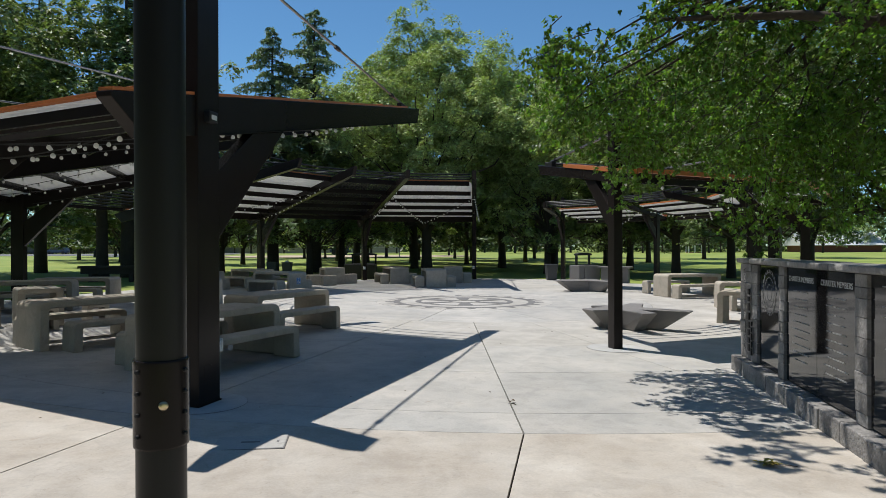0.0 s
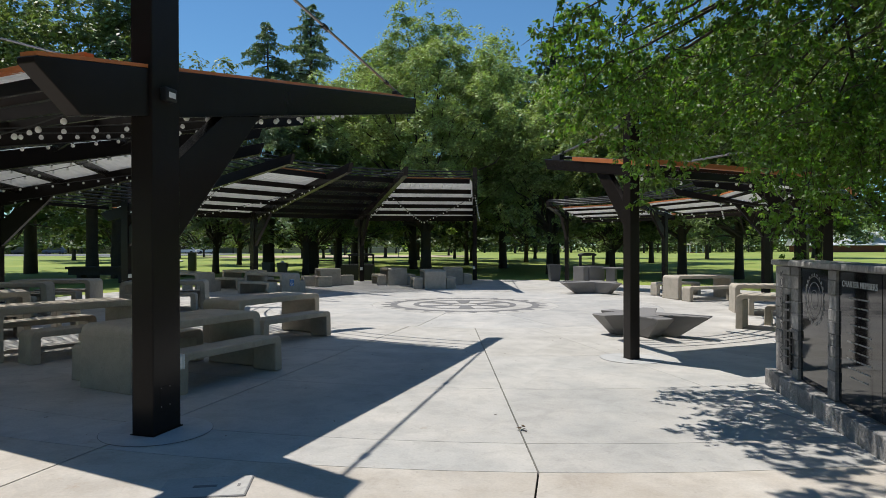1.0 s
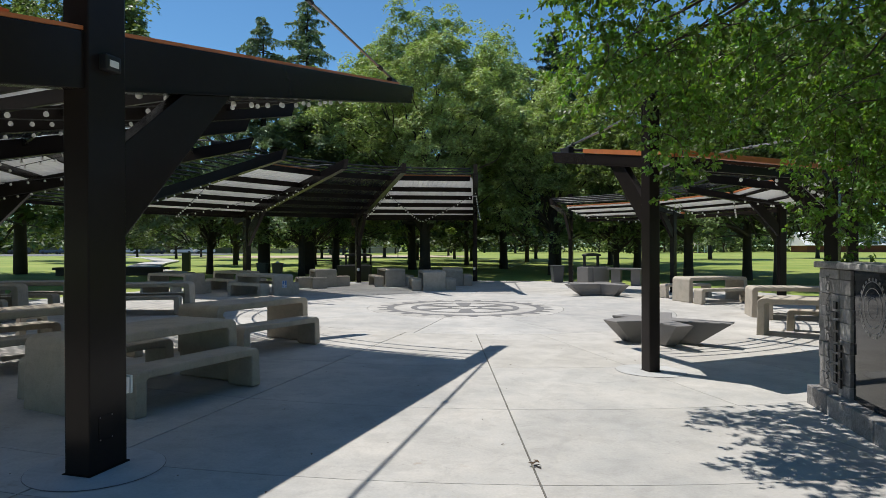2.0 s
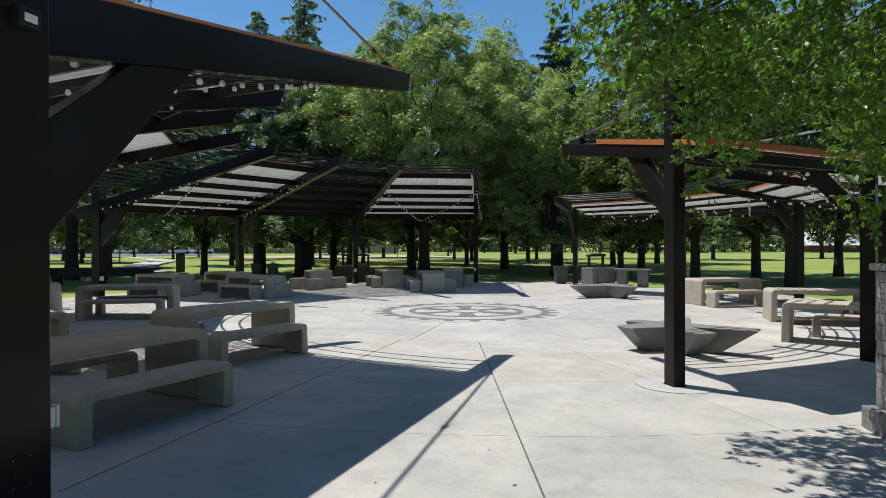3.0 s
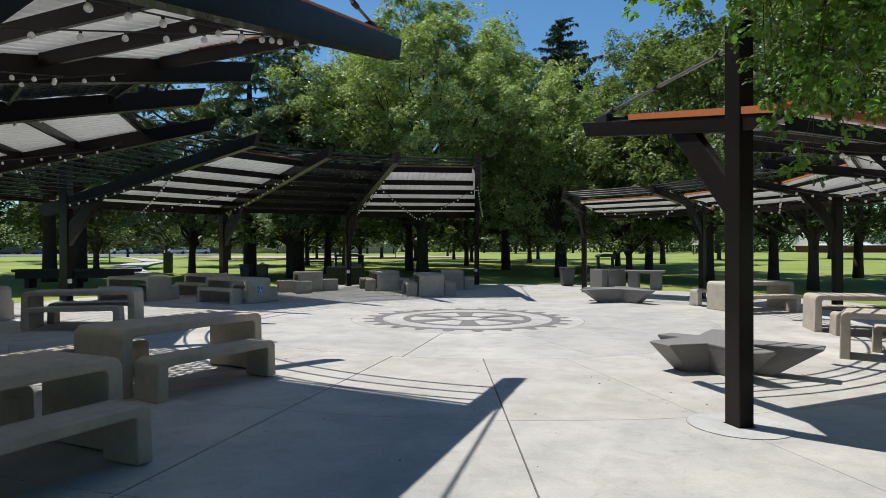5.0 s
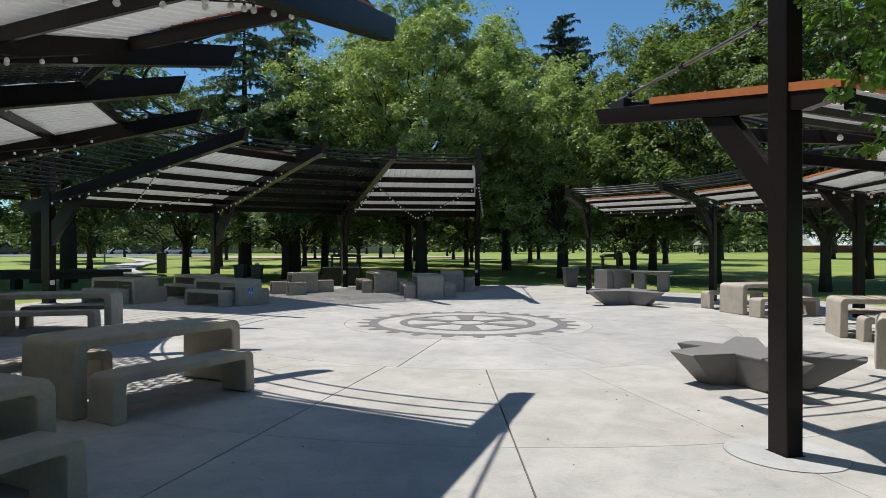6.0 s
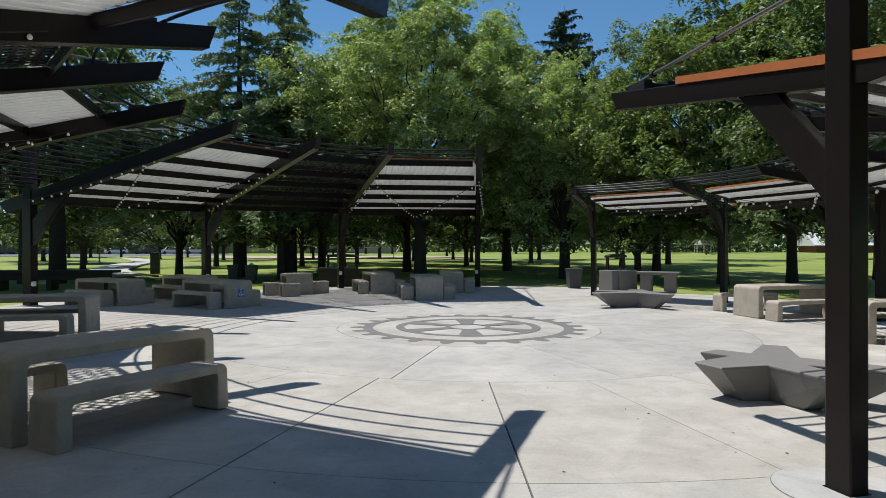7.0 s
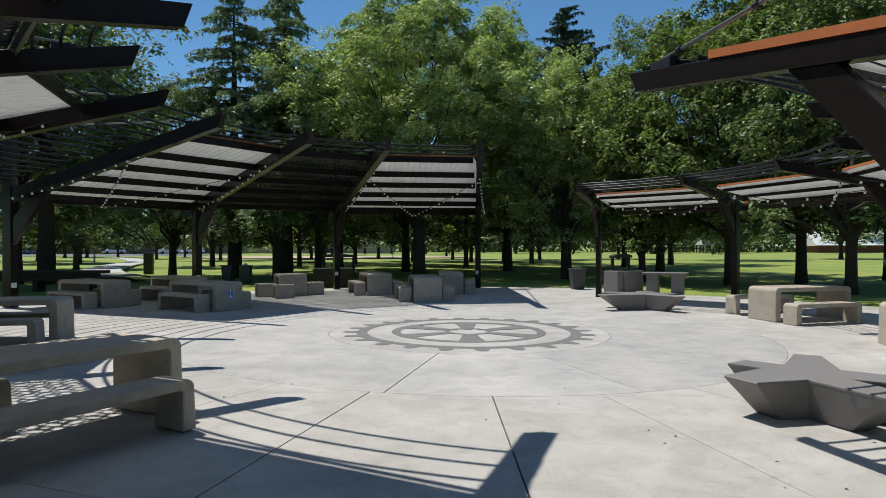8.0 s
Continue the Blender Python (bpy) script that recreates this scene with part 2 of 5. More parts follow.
def tube(points, radius, sides=8, closed=False):
    """A round bar along points."""
    bm = bmesh.new()
    pts = [Vector(p) for p in points]
    rings = []
    for i, p in enumerate(pts):
        d = (pts[min(i + 1, len(pts) - 1)] - pts[max(i - 1, 0)]).normalized()
        up = Vector((0, 0, 1)) if abs(d.z) < 0.95 else Vector((1, 0, 0))
        u = d.cross(up).normalized()
        w = u.cross(d)
        rad = radius[i] if isinstance(radius, (list, tuple)) else radius
        rings.append([bm.verts.new(p + rad * (math.cos(2 * math.pi * k / sides) * u + math.sin(2 * math.pi * k / sides) * w)) for k in range(sides)])
    for r0, r1 in zip(rings, rings[1:]):
        for k in range(sides):
            bm.faces.new((r0[k], r0[(k + 1) % sides], r1[(k + 1) % sides], r1[k]))
    bm.faces.new(rings[0][::-1])
    bm.faces.new(rings[-1])
    bmesh.ops.recalc_face_normals(bm, faces=bm.faces)
    return bm


def lathe(profile, sides=24):
    """A turned body from (radius, z) rows."""
    bm = bmesh.new()
    rings = [[bm.verts.new((r * math.cos(2 * math.pi * k / sides), r * math.sin(2 * math.pi * k / sides), z)) for k in range(sides)] for r, z in profile]
    for r0, r1 in zip(rings, rings[1:]):
        for k in range(sides):
            bm.faces.new((r0[k], r0[(k + 1) % sides], r1[(k + 1) % sides], r1[k]))
    bm.faces.new(rings[0][::-1])
    bm.faces.new(rings[-1])
    bmesh.ops.recalc_face_normals(bm, faces=bm.faces)
    return bm


CENTRE = Vector((0.48, 20.35, 0.0))


def on_ring(angle, r, z=0.0):
    a = radians(angle)
    return Vector((CENTRE.x + r * math.cos(a), CENTRE.y + r * math.sin(a), z))


def on_slope(angle, r, z=-0.018):
    p = on_ring(angle, r, z)
    p.z += fall(p.x, p.y)
    return p


def radial(angle):
    """A frame at the plaza's centre whose x axis points outward at that angle."""
    return Matrix.Translation(CENTRE) @ Matrix.Rotation(radians(angle), 4, "Z")


# ---- ground ----
def ground_sheet():
    xs = [-2500, -400, -120, -60, -30, -15, 0, 15, 30, 60, 120, 400, 2500]
    ys = [-2500, -300, -60, -20, 0, 13, 23, 30, 45, 60, 80, 110, 160, 400, 2500]
    verts, faces = [], []
    for y in ys:
        for x in xs:
            d = math.hypot(x - CENTRE.x, y - CENTRE.y)
            rise = max(0.0, min(1.0, (d - 22) / 60)) * 0.25 * (1 if abs(x) < 300 and abs(y) < 300 else 0)
            verts.append((x, y, -0.05 + rise + min(0.0, fall(x, y)) - 0.02))
    w = len(xs)
    for j in range(len(ys) - 1):
        for i in range(w - 1):
            k = j * w + i
            faces.append((k, k + 1, k + 1 + w, k + w))
    return raw("ground", verts, faces, LAWN, True)


tagged(part("ground", ground_sheet(), LAWN), "wide mown green lawn of the park", "lawn", kind="structure")

LEFT_ANGLES = [257.2, 231.4, 209.7, 181.6, 160.0, 132.8, 110.7, 84.8]
RIGHT_ANGLES = [-73.8, -48.5, -21.9, 4.0, 30.2, 57.2]
# post angle and turn of each frame about its post
LEFT_FRAMES = list(zip([257.2, 231.4, 209.7, 181.6, 157.6, 132.8, 110.7, 86.7], [-1.0, 0.0, 0.0, 0.0, -1.75, 0.0, 0.0, 1.35]))
RIGHT_FRAMES = list(zip([-73.8, -48.5, -21.9, 5.0, 34.0, 60.0], [0.0, 0.0, 0.0, 4.0, 8.0, 6.0]))
RIGHT_SHIFT = Vector((-0.30, 0.25, 0.0))

def plaza_bed():
    """The dirt bed under the slabs, seen in the joints, following the slope of the paving."""
    verts, faces = [], []
    for k in range(9):
        for a in range(0, 360, 3):
            limit = 24.5 if 215 < a < 325 else (14.6 if 60 < a <= 215 else 12.6)
            verts.append(on_slope(a, max(0.05, limit * k / 8), -0.03))
    for k in range(8):
        for a in range(120):
            b = (a + 1) % 120
            faces.append((k * 120 + a, (k + 1) * 120 + a, (k + 1) * 120 + b, k * 120 + b))
    return raw("plaza_bed", verts, faces, JOINT)


plaza = tagged(part("plaza", plaza_bed(), JOINT), "round pale concrete plaza with radial joints", "plaza", kind="structure")


OPEN_JOINTS = (256.7, 258.4, 271.1)


def slab(a0, a1, r0, r1, mat, bend0=0.0, bend1=0.0):
    """One poured slab between two joints and two ring joints."""
    bm = bmesh.new()
    steps = max(2, int((a1 - a0) / 2.5))
    gap = 0.0035
    side0, side1 = (0.008 if a in OPEN_JOINTS else 0.0035 for a in (a0, a1))
    inner, outer = [], []
    for i in range(steps + 1):
        f = i / steps
        for r, row in ((r0 + gap, inner), (r1 - gap, outer)):
            off = (r - r0) / (r1 - r0)
            t0, t1 = a0 + bend0 * off + math.degrees(side0 / max(r, 0.1)), a1 + bend1 * off - math.degrees(side1 / max(r, 0.1))
            row.append(on_ring(t0 + (t1 - t0) * f, r))
    outline = inner + outer[::-1]
    top = [bm.verts.new((p.x, p.y, fall(p.x, p.y))) for p in outline]
    low = [bm.verts.new((p.x, p.y, fall(p.x, p.y) - 0.06)) for p in outline]
    n = len(outline)
    k = len(inner)
    for i in range(k - 1):
        bm.faces.new((top[i], top[i + 1], top[n - 2 - i], top[n - 1 - i]))
    for i in range(n):
        j = (i + 1) % n
        bm.faces.new((low[i], low[j], top[j], top[i]))
    bmesh.ops.recalc_face_normals(bm, faces=bm.faces)
    return part("slab", bm, mat, plaza)


# ---- canopies ----
class Roof:
    """The run of one canopy: heights and radii of its frames."""

    def __init__(self, tip, top, slope, post, outer, depth_tip, depth_post, post_t, post_r, mast, brace, sheet_in, sheet_out, flash):
        self.tip, self.top, self.slope, self.post, self.outer = tip, top, slope, post, outer
        self.depth_tip, self.depth_post, self.post_t, self.post_r, self.mast = depth_tip, depth_post, post_t, post_r, mast
        self.brace, self.sheet_in, self.sheet_out, self.flash = brace, sheet_in, sheet_out, flash

    def z(self, r):
        return self.top - self.slope * (r - self.tip)

    def under(self, r):
        f = max(0.0, min(1.0, (r - self.tip) / (self.post - self.tip)))
        return self.z(r) - (self.depth_tip + (self.depth_post - self.depth_tip) * f)


LEFT = Roof(5.92, 4.79, 0.187, 13.80, 15.15, 0.30, 0.42, 0.22, 0.38, 5.3, (12.1, 12.85, 13.62, 2.5, 1.75), 7.5, 14.2, 0.035)
RIGHT = Roof(6.65, 3.48, 0.160, 9.77, 10.4, 0.19, 0.155, 0.165, 0.215, 3.88, (8.75, 9.17, 9.65, 2.38, 2.0), 8.05, 10.0, 0.075)


def canopy_frame(canopy, roof, angle, flood=False, pipe=False, skew=0.0):
    m = radial(angle) @ Matrix.Translation((roof.post, 0, 0)) @ Matrix.Rotation(radians(skew), 4, "Z") @ Matrix.Translation((-roof.post, 0, 0))
    wide = roof.post_t / 2
    post = part("post", boxed((roof.post - roof.post_r / 2, -wide, -0.3), (roof.post + roof.post_r / 2, wide, roof.z(roof.post) + 0.01 if pipe else roof.mast), 0.012, m), STEEL, canopy,
                "dark bronze box-section steel post")
    end = roof.outer
    cut = 0.42
    outline = [(roof.tip, roof.z(roof.tip)), (roof.tip + 0.12, roof.under(roof.tip + 0.12)), (roof.post, roof.under(roof.post)),
               (end - cut, roof.under(roof.post) - roof.slope * (end - cut - roof.post)), (end, roof.z(end) - 0.05), (end, roof.z(end))]
    bw = roof.post_t * 0.36
    part("beam", prism(outline, -bw, bw, 0.008, m), STEEL, post, "long tapering steel roof beam")
    part("beam_flange", prism([(roof.tip + 0.13, roof.under(roof.tip + 0.13) - 0.012), (roof.post - roof.post_r / 2, roof.under(roof.post - roof.post_r / 2) - 0.012),
                               (roof.post - roof.post_r / 2, roof.under(roof.post - roof.post_r / 2) + 0.004), (roof.tip + 0.13, roof.under(roof.tip + 0.13) + 0.004)], -bw - 0.02, bw + 0.02, 0.0, m), STEEL, post)
    r0, r1, rp, zu, zl = roof.brace
    part("brace", prism([(r0, roof.under(r0) - 0.012), (r1, roof.under(r1) - 0.012), (rp, zu), (rp, zl)], -bw * 0.9, bw * 0.9, 0.008, m), STEEL, post, "slanting steel knee brace")
    # tie rod from the mast down to the beam's inner end, and its bracket
    reach = roof.tip + (1.05 if roof.post > 12 else 0.55)
    foot = m @ Vector((reach, 0, roof.z(reach) + 0.10))
    head = m @ Vector((roof.post - roof.post_r / 2 - 0.03, 0, roof.mast - 0.22))
    rod = part("tie_rod", tube([head, foot], 0.02, 8), CABLE, post, "thin steel tie rod")
    for f in (0.06, 0.50, 0.9):
        a = head.lerp(foot, f)
        b = head.lerp(foot, f + 0.02)
        part("turnbuckle", tube([a, b], 0.036, 8), DARK_METAL, rod)
    clevis = boxed((reach - 0.20, -0.05, roof.z(reach - 0.20) - 0.08), (reach + 0.13, 0.05, roof.z(reach) + 0.09), 0.01, m)
    part("bracket", clevis, DARK_METAL, post)
    if pipe:
        z0 = roof.z(roof.post)
        mast = part("mast", lathe([(0.085, z0), (0.085, roof.mast + 0.1), (0.02, roof.mast + 0.12)], 16), CABLE, post, "round grey steel mast", True)
        mast.matrix_parent_inverse = Matrix.Identity(4)
        mast.matrix_basis = Matrix.Translation(m @ Vector((roof.post, 0, 0)))
        ring = part("ring", tube([(0.26 * math.cos(t * math.pi / 12), 0.26 * math.sin(t * math.pi / 12), roof.mast - 0.1) for t in range(25)], 0.02, 8), CABLE, mast)
    foot = m @ Vector((roof.post, 0, 0))
    foot_z = fall(foot.x, foot.y)
    part("base_collar", boxed((roof.post - roof.post_r / 2 - 0.012, -wide - 0.012, foot_z - 0.02), (roof.post + roof.post_r / 2 + 0.012, wide + 0.012, foot_z + 0.014), 0.0, m), STEEL, post)
    if roof.post > 12:
        outlet = part("outlet_box", boxed((roof.post - roof.post_r / 2 - 0.045, -0.01, 0.57), (roof.post - roof.post_r / 2, wide - 0.012, 0.70), 0.008, m), WHITE_PAINT, post, "small white socket box")
        part("cover", boxed((roof.post - roof.post_r / 2 - 0.075, -0.015, 0.565), (roof.post - roof.post_r / 2 - 0.053, wide - 0.008, 0.71), 0.008, m), WHITE_PAINT, outlet, "hinged white cover")
        plate_r = roof.post - roof.post_r / 2 + 0.15
        plate = part("access_plate", boxed((plate_r, wide - 0.001, 0.28), (plate_r + 0.14, wide + 0.004, 0.47), 0.0015, m), STEEL, post, "screwed dark cover plate")
        for dr, dz in ((0.012, 0.292), (0.128, 0.292), (0.012, 0.458), (0.128, 0.458)):
            part("screw", boxed((plate_r + dr - 0.005, wide + 0.003, dz - 0.005), (plate_r + dr + 0.005, wide + 0.007, dz + 0.005), 0.002, m), CABLE, plate, "bright screw head")
    if flood:
        lamp = part("floodlight", boxed((roof.post - 0.06, wide, 3.02), (roof.post + 0.09, wide + 0.075, 3.14), 0.012, m), DARK_METAL, post, "small black floodlight on the post")
        part("lens", boxed((roof.post - 0.03, wide + 0.073, 3.05), (roof.post + 0.06, wide + 0.08, 3.10), 0.003, m), WHITE_PAINT, lamp, "pale lens")
    return post


def arc_bar(angle0, angle1, r, z, half_r, half_z, steps=10):
    """A bar of rectangular section bent round the plaza's centre."""
    bm = bmesh.new()
    rings = []
    for i in range(steps + 1):
        a = angle0 + (angle1 - angle0) * i / steps
        rings.append([bm.verts.new(on_ring(a, r + dr, z + dz)) for dr, dz in ((-half_r, -half_z), (half_r, -half_z), (half_r, half_z), (-half_r, half_z))])
    for q0, q1 in zip(rings, rings[1:]):
        for k in range(4):
            bm.faces.new((q0[k], q0[(k + 1) % 4], q1[(k + 1) % 4], q1[k]))
    bm.faces.new(rings[0][::-1])
    bm.faces.new(rings[-1])
    bmesh.ops.recalc_face_normals(bm, faces=bm.faces)
    return bm


def arc_tube(angle0, angle1, r, z, radius, steps=14):
    return tube([on_ring(angle0 + (angle1 - angle0) * i / steps, r, z) for i in range(steps + 1)], radius, 8)


def ribbed_sheet(roof, angle0, angle1):
    """White roof sheet with trapezoid ribs running out from the centre."""
    mid, half = (angle0 + angle1) / 2, radians(abs(angle1 - angle0) / 2)
    m = radial(mid)
    edge = math.tan(half)
    r_in, r_out = roof.sheet_in - 0.045, (roof.sheet_out + 0.05) * math.cos(half) + (0.28 if roof.post > 12 else 0.20)
    verts, faces = [], []
    u = -r_out * edge
    cols = []
    k = 0
    profile = ((0.0, 0.0), (0.11, 0.0), (0.125, 0.028), (0.155, 0.028), (0.17, 0.0))
    while u < r_out * edge:
        for du, dz in profile:
            cols.append((u + du, dz))
        u += 0.20
    cols = [c for c in cols if abs(c[0]) < r_out * edge - 0.01]
    for uu, dz in cols:
        a = max(r_in, abs(uu) / edge + 0.02)
        for rr in (a, r_out):
            flat = math.hypot(rr, uu)
            p = m @ Vector((rr, uu, 0))
            verts.append((p.x, p.y, roof.z(flat) + 0.012 + dz))
    for i in range(len(cols) - 1):
        faces.append((2 * i, 2 * i + 1, 2 * i + 3, 2 * i + 2))
    return raw("roof_sheet", verts, faces, WHITE_SHEET)


def screen_sheet(roof, angle0, angle1, seed):
    """Dark plate pierced with bean-shaped holes."""
    rng = random.Random(seed)
    mid, half = (angle0 + angle1) / 2, radians(abs(angle1 - angle0) / 2)
    m = radial(mid)
    edge = math.tan(half)
    r_in, r_out = roof.sheet_in, roof.sheet_out * math.cos(half) + 0.2
    cell = 0.165
    verts, faces = [], []
    rows = int((r_out - r_in) / cell)
    for j in range(rows):
        y0 = r_in + j * cell
        width = (y0 - 0.05) * edge
        n = int(2 * width / cell)
        for i in range(n):
            x0 = -n * cell / 2 + i * cell
            cx, cy = x0 + cell / 2 + rng.uniform(-0.012, 0.012), y0 + cell / 2 + rng.uniform(-0.012, 0.012)
            turn, la, lb = rng.uniform(0, math.pi), rng.uniform(0.062, 0.076), rng.uniform(0.044, 0.056)
            base = len(verts)
            for q in range(8):
                b = 2 * math.pi * q / 8 + math.pi / 8
                sx = max(-1, min(1, 1.42 * math.cos(b)))
                sy = max(-1, min(1, 1.42 * math.sin(b)))
                verts.append((y0 + cell / 2 + sy * cell / 2, x0 + cell / 2 + sx * cell / 2))
            for q in range(8):
                b = 2 * math.pi * q / 8 + math.pi / 8 - turn
                ex, ey = la * math.cos(b), lb * math.sin(b)
                verts.append((cy + ex * math.sin(turn) + ey * math.cos(turn), cx + ex * math.cos(turn) - ey * math.sin(turn)))
            for q in range(8):
                p = (q + 1) % 8
                faces.append((base + q, base + p, base + 8 + p, base + 8 + q))
    out = []
    for rise in (0.02, 0.036):
        for rr, uu in verts:
            p = m @ Vector((rr, uu, 0))
            out.append((p.x, p.y, roof.z(math.hypot(rr, uu)) + rise))
    half_n = len(verts)
    faces += [tuple(i + half_n for i in f) for f in faces]
    for c in range(half_n // 16):
        for q in range(8):
            i, j = c * 16 + 8 + q, c * 16 + 8 + (q + 1) % 8
            faces.append((i, j, j + half_n, i + half_n))
    return raw("screen", out, faces, STEEL_TUBE)


def canopy_bay(canopy, roof, a0, a1, kind, purlins, tubes, seed=0, end_flash=()):
    lo, hi = min(a0, a1), max(a0, a1)
    mid = (lo + hi) / 2
    if kind == "sheet":
        top = part("roof_sheet", ribbed_sheet(roof, lo, hi), WHITE_SHEET, canopy, "white ribbed metal roof sheet")
    elif kind == "screen":
        top = part("screen", screen_sheet(roof, lo, hi, seed), STEEL_TUBE, canopy, "dark screen pierced with bean-shaped holes")
    else:
        top = part("slat_frame", arc_bar(lo + 0.5, hi - 0.5, roof.sheet_out - 0.1, roof.z(roof.sheet_out) - 0.05, 0.03, 0.06), STEEL, canopy, "open bay of curved dark tubes")
    if kind != "slats":
        for r in purlins:
            half = radians((hi - lo) / 2)
            flat = r * math.cos(half) + 0.13
            m = radial(mid)
            span = flat * math.tan(half) - 0.09
            zc = roof.z(r) - 0.10
            low = 0.02 if roof is RIGHT else -0.085
            part("purlin", boxed((flat - 0.03, -span, zc + low), (flat + 0.03, span, zc + 0.10), 0.006, m), STEEL, top)
    if kind == "sheet":
        for r, dz in ((roof.sheet_in - 0.03, 0.0), (roof.sheet_out + 0.05, 0.0)):
            half = radians((hi - lo) / 2)
            flat = r if r < 9 and dz == 0.0 and r == roof.sheet_in - 0.03 else r * math.cos(half) + 0.30
            if r < roof.sheet_in:
                part("flashing", boxed((flat - 0.02, -flat * math.tan(half) + 0.06, roof.z(r) + 0.004), (flat + 0.015, flat * math.tan(half) - 0.06, roof.z(r) + 0.05), 0.004, radial(mid)), RUST, top, "orange metal edge flashing")
            else:
                part("eave_beam", boxed((flat - 0.05, -flat * math.tan(half) + 0.06, roof.z(r) - 0.20), (flat - 0.005, flat * math.tan(half) - 0.06, roof.z(r) - 0.08), 0.006, radial(mid)), STEEL, top)
                drop = 0.02 if roof is RIGHT else 0.0
                part("flashing", boxed((flat - 0.06, -flat * math.tan(half) + 0.06, roof.z(r) - drop), (flat + 0.03, flat * math.tan(half) - 0.06, roof.z(r) + roof.flash - drop), 0.004, radial(mid)), RUST, top, "orange metal edge flashing")
    for angle, turned in end_flash:
        m = radial(angle) @ (Matrix.Translation((roof.post, 0, 0)) @ Matrix.Rotation(radians(turned), 4, "Z") @ Matrix.Translation((-roof.post, 0, 0)))
        r0, r1 = roof.sheet_in - (0.75 if roof is LEFT else 0.15), roof.outer - 0.02
        part("flashing", prism([(r0, roof.z(r0) + 0.004), (r1, roof.z(r1) + 0.004), (r1, roof.z(r1) + roof.flash), (r0, roof.z(r0) + roof.flash)], -0.07, 0.075, 0.0, m), RUST, top, "orange metal edge flashing")
    for r in tubes:
        tub = part("tube", arc_tube(lo + 0.25, hi - 0.25, r, roof.z(r) + 0.05, 0.026), STEEL_TUBE, top)
        tub.data.polygons.foreach_set("use_smooth", [True] * len(tub.data.polygons))


left_canopy = thing("shade_canopy", "dark steel canopy arc with white sheets and pierced screens", "canopy")
right_canopy = thing("shade_canopy", "lower dark steel canopy arc with white roof sheets and orange edges", "canopy")
for i, (a, turned) in enumerate(LEFT_FRAMES):
    canopy_frame(left_canopy, LEFT, a, flood=(i == 0), skew=turned)
for i, (a, turned) in enumerate(RIGHT_FRAMES):
    canopy_frame(right_canopy, RIGHT, a, pipe=(i == 1), skew=turned)
right_canopy.location = RIGHT_SHIFT
BAYS = ["sheet", "screen", "sheet", "slats", "sheet", "screen", "sheet"]
LEFT_PURLINS = (7.46, 9.05, 10.35, 11.65, 12.9, 13.95)
TIP_TUBES = (6.61, 6.98, 7.33)
for k, kind in enumerate(BAYS):
    tubes = TIP_TUBES if kind != "slats" else [6.56 + 0.40 * j for j in range(21)]
    ends = [LEFT_FRAMES[0]] if k == 0 else ([LEFT_FRAMES[7]] if k == 6 else [])
    first, last = {3: (181.6, 159.4), 4: (157.9, 132.8), 6: (110.7, 86.5)}.get(k, (LEFT_ANGLES[k], LEFT_ANGLES[k + 1]))
    canopy_bay(left_canopy, LEFT, first, last, kind, LEFT_PURLINS, tubes, 40 + k, ends)
for k in range(5):
    ends = [RIGHT_FRAMES[0]] if k == 0 else []
    first, last = {2: (-21.9, 4.3), 3: (5.0, 31.0), 4: (33.4, 57.6)}.get(k, (RIGHT_ANGLES[k], RIGHT_ANGLES[k + 1]))
    canopy_bay(right_canopy, RIGHT, first, last, "sheet", (8.3, 9.15, 9.95), (6.85, 7.1, 7.35, 7.65), 0, ends)

# ---- string lights ----
bulb_mesh = mesh_of(lathe([(0.009, 0.036), (0.015, 0.029), (0.025, 0.017), (0.030, 0.0), (0.027, -0.015), (0.016, -0.026), (0.003, -0.030)], 12), "bulb", BULB, True)
cap_mesh = mesh_of(lathe([(0.013, 0.030), (0.014, 0.052), (0.009, 0.060)], 8), "socket", RUBBER)


def string_light(p0, p1, sag, spacing=0.42, shift=Vector((0, 0, 0))):
    p0, p1 = Vector(p0) + shift, Vector(p1) + shift
    length = (p1 - p0).length
    pts = []
    for i in range(15):
        f = i / 14
        q = p0.lerp(p1, f)
        q.z -= sag * 4 * f * (1 - f)
        pts.append(q)
    s = thing("string_light", "string of frosted globe bulbs on a black cord under the canopy", "string light", group="string lights")
    part("cord", tube(pts, 0.008, 5), RUBBER, s)
    n = int(length / spacing)
    for i in range(n):
        f = (i + 0.5) / n
        q = p0.lerp(p1, f)
        q.z -= sag * 4 * f * (1 - f) + 0.060
        b = part("bulb", bulb_mesh, BULB, s)
        b.location = q
        c = part("socket", cap_mesh, RUBBER, b)


for k, kind in enumerate(BAYS):
    a0, a1 = LEFT_ANGLES[k], LEFT_ANGLES[k + 1]
    if kind == "sheet":
        mid = (a0 + a1) / 2
        apex = on_ring(mid, 13.75, LEFT.z(13.75) - 0.34)
        for a, d in ((a0, -0.9), (a1, 0.9)):
            string_light(on_ring(a + d, 8.9, LEFT.under(8.9) + 0.06), apex, 0.05, 0.36)
            string_light(on_ring(a + d * 1.2, 8.1, LEFT.under(8.1) + 0.10), on_ring(a + d * 0.8, 13.3, LEFT.under(13.3) + 0.06), 0.10, 0.36)
string_light(on_ring(254, 13.9, 2.98), on_ring(235, 13.7, 2.98), 0.14, 0.4)
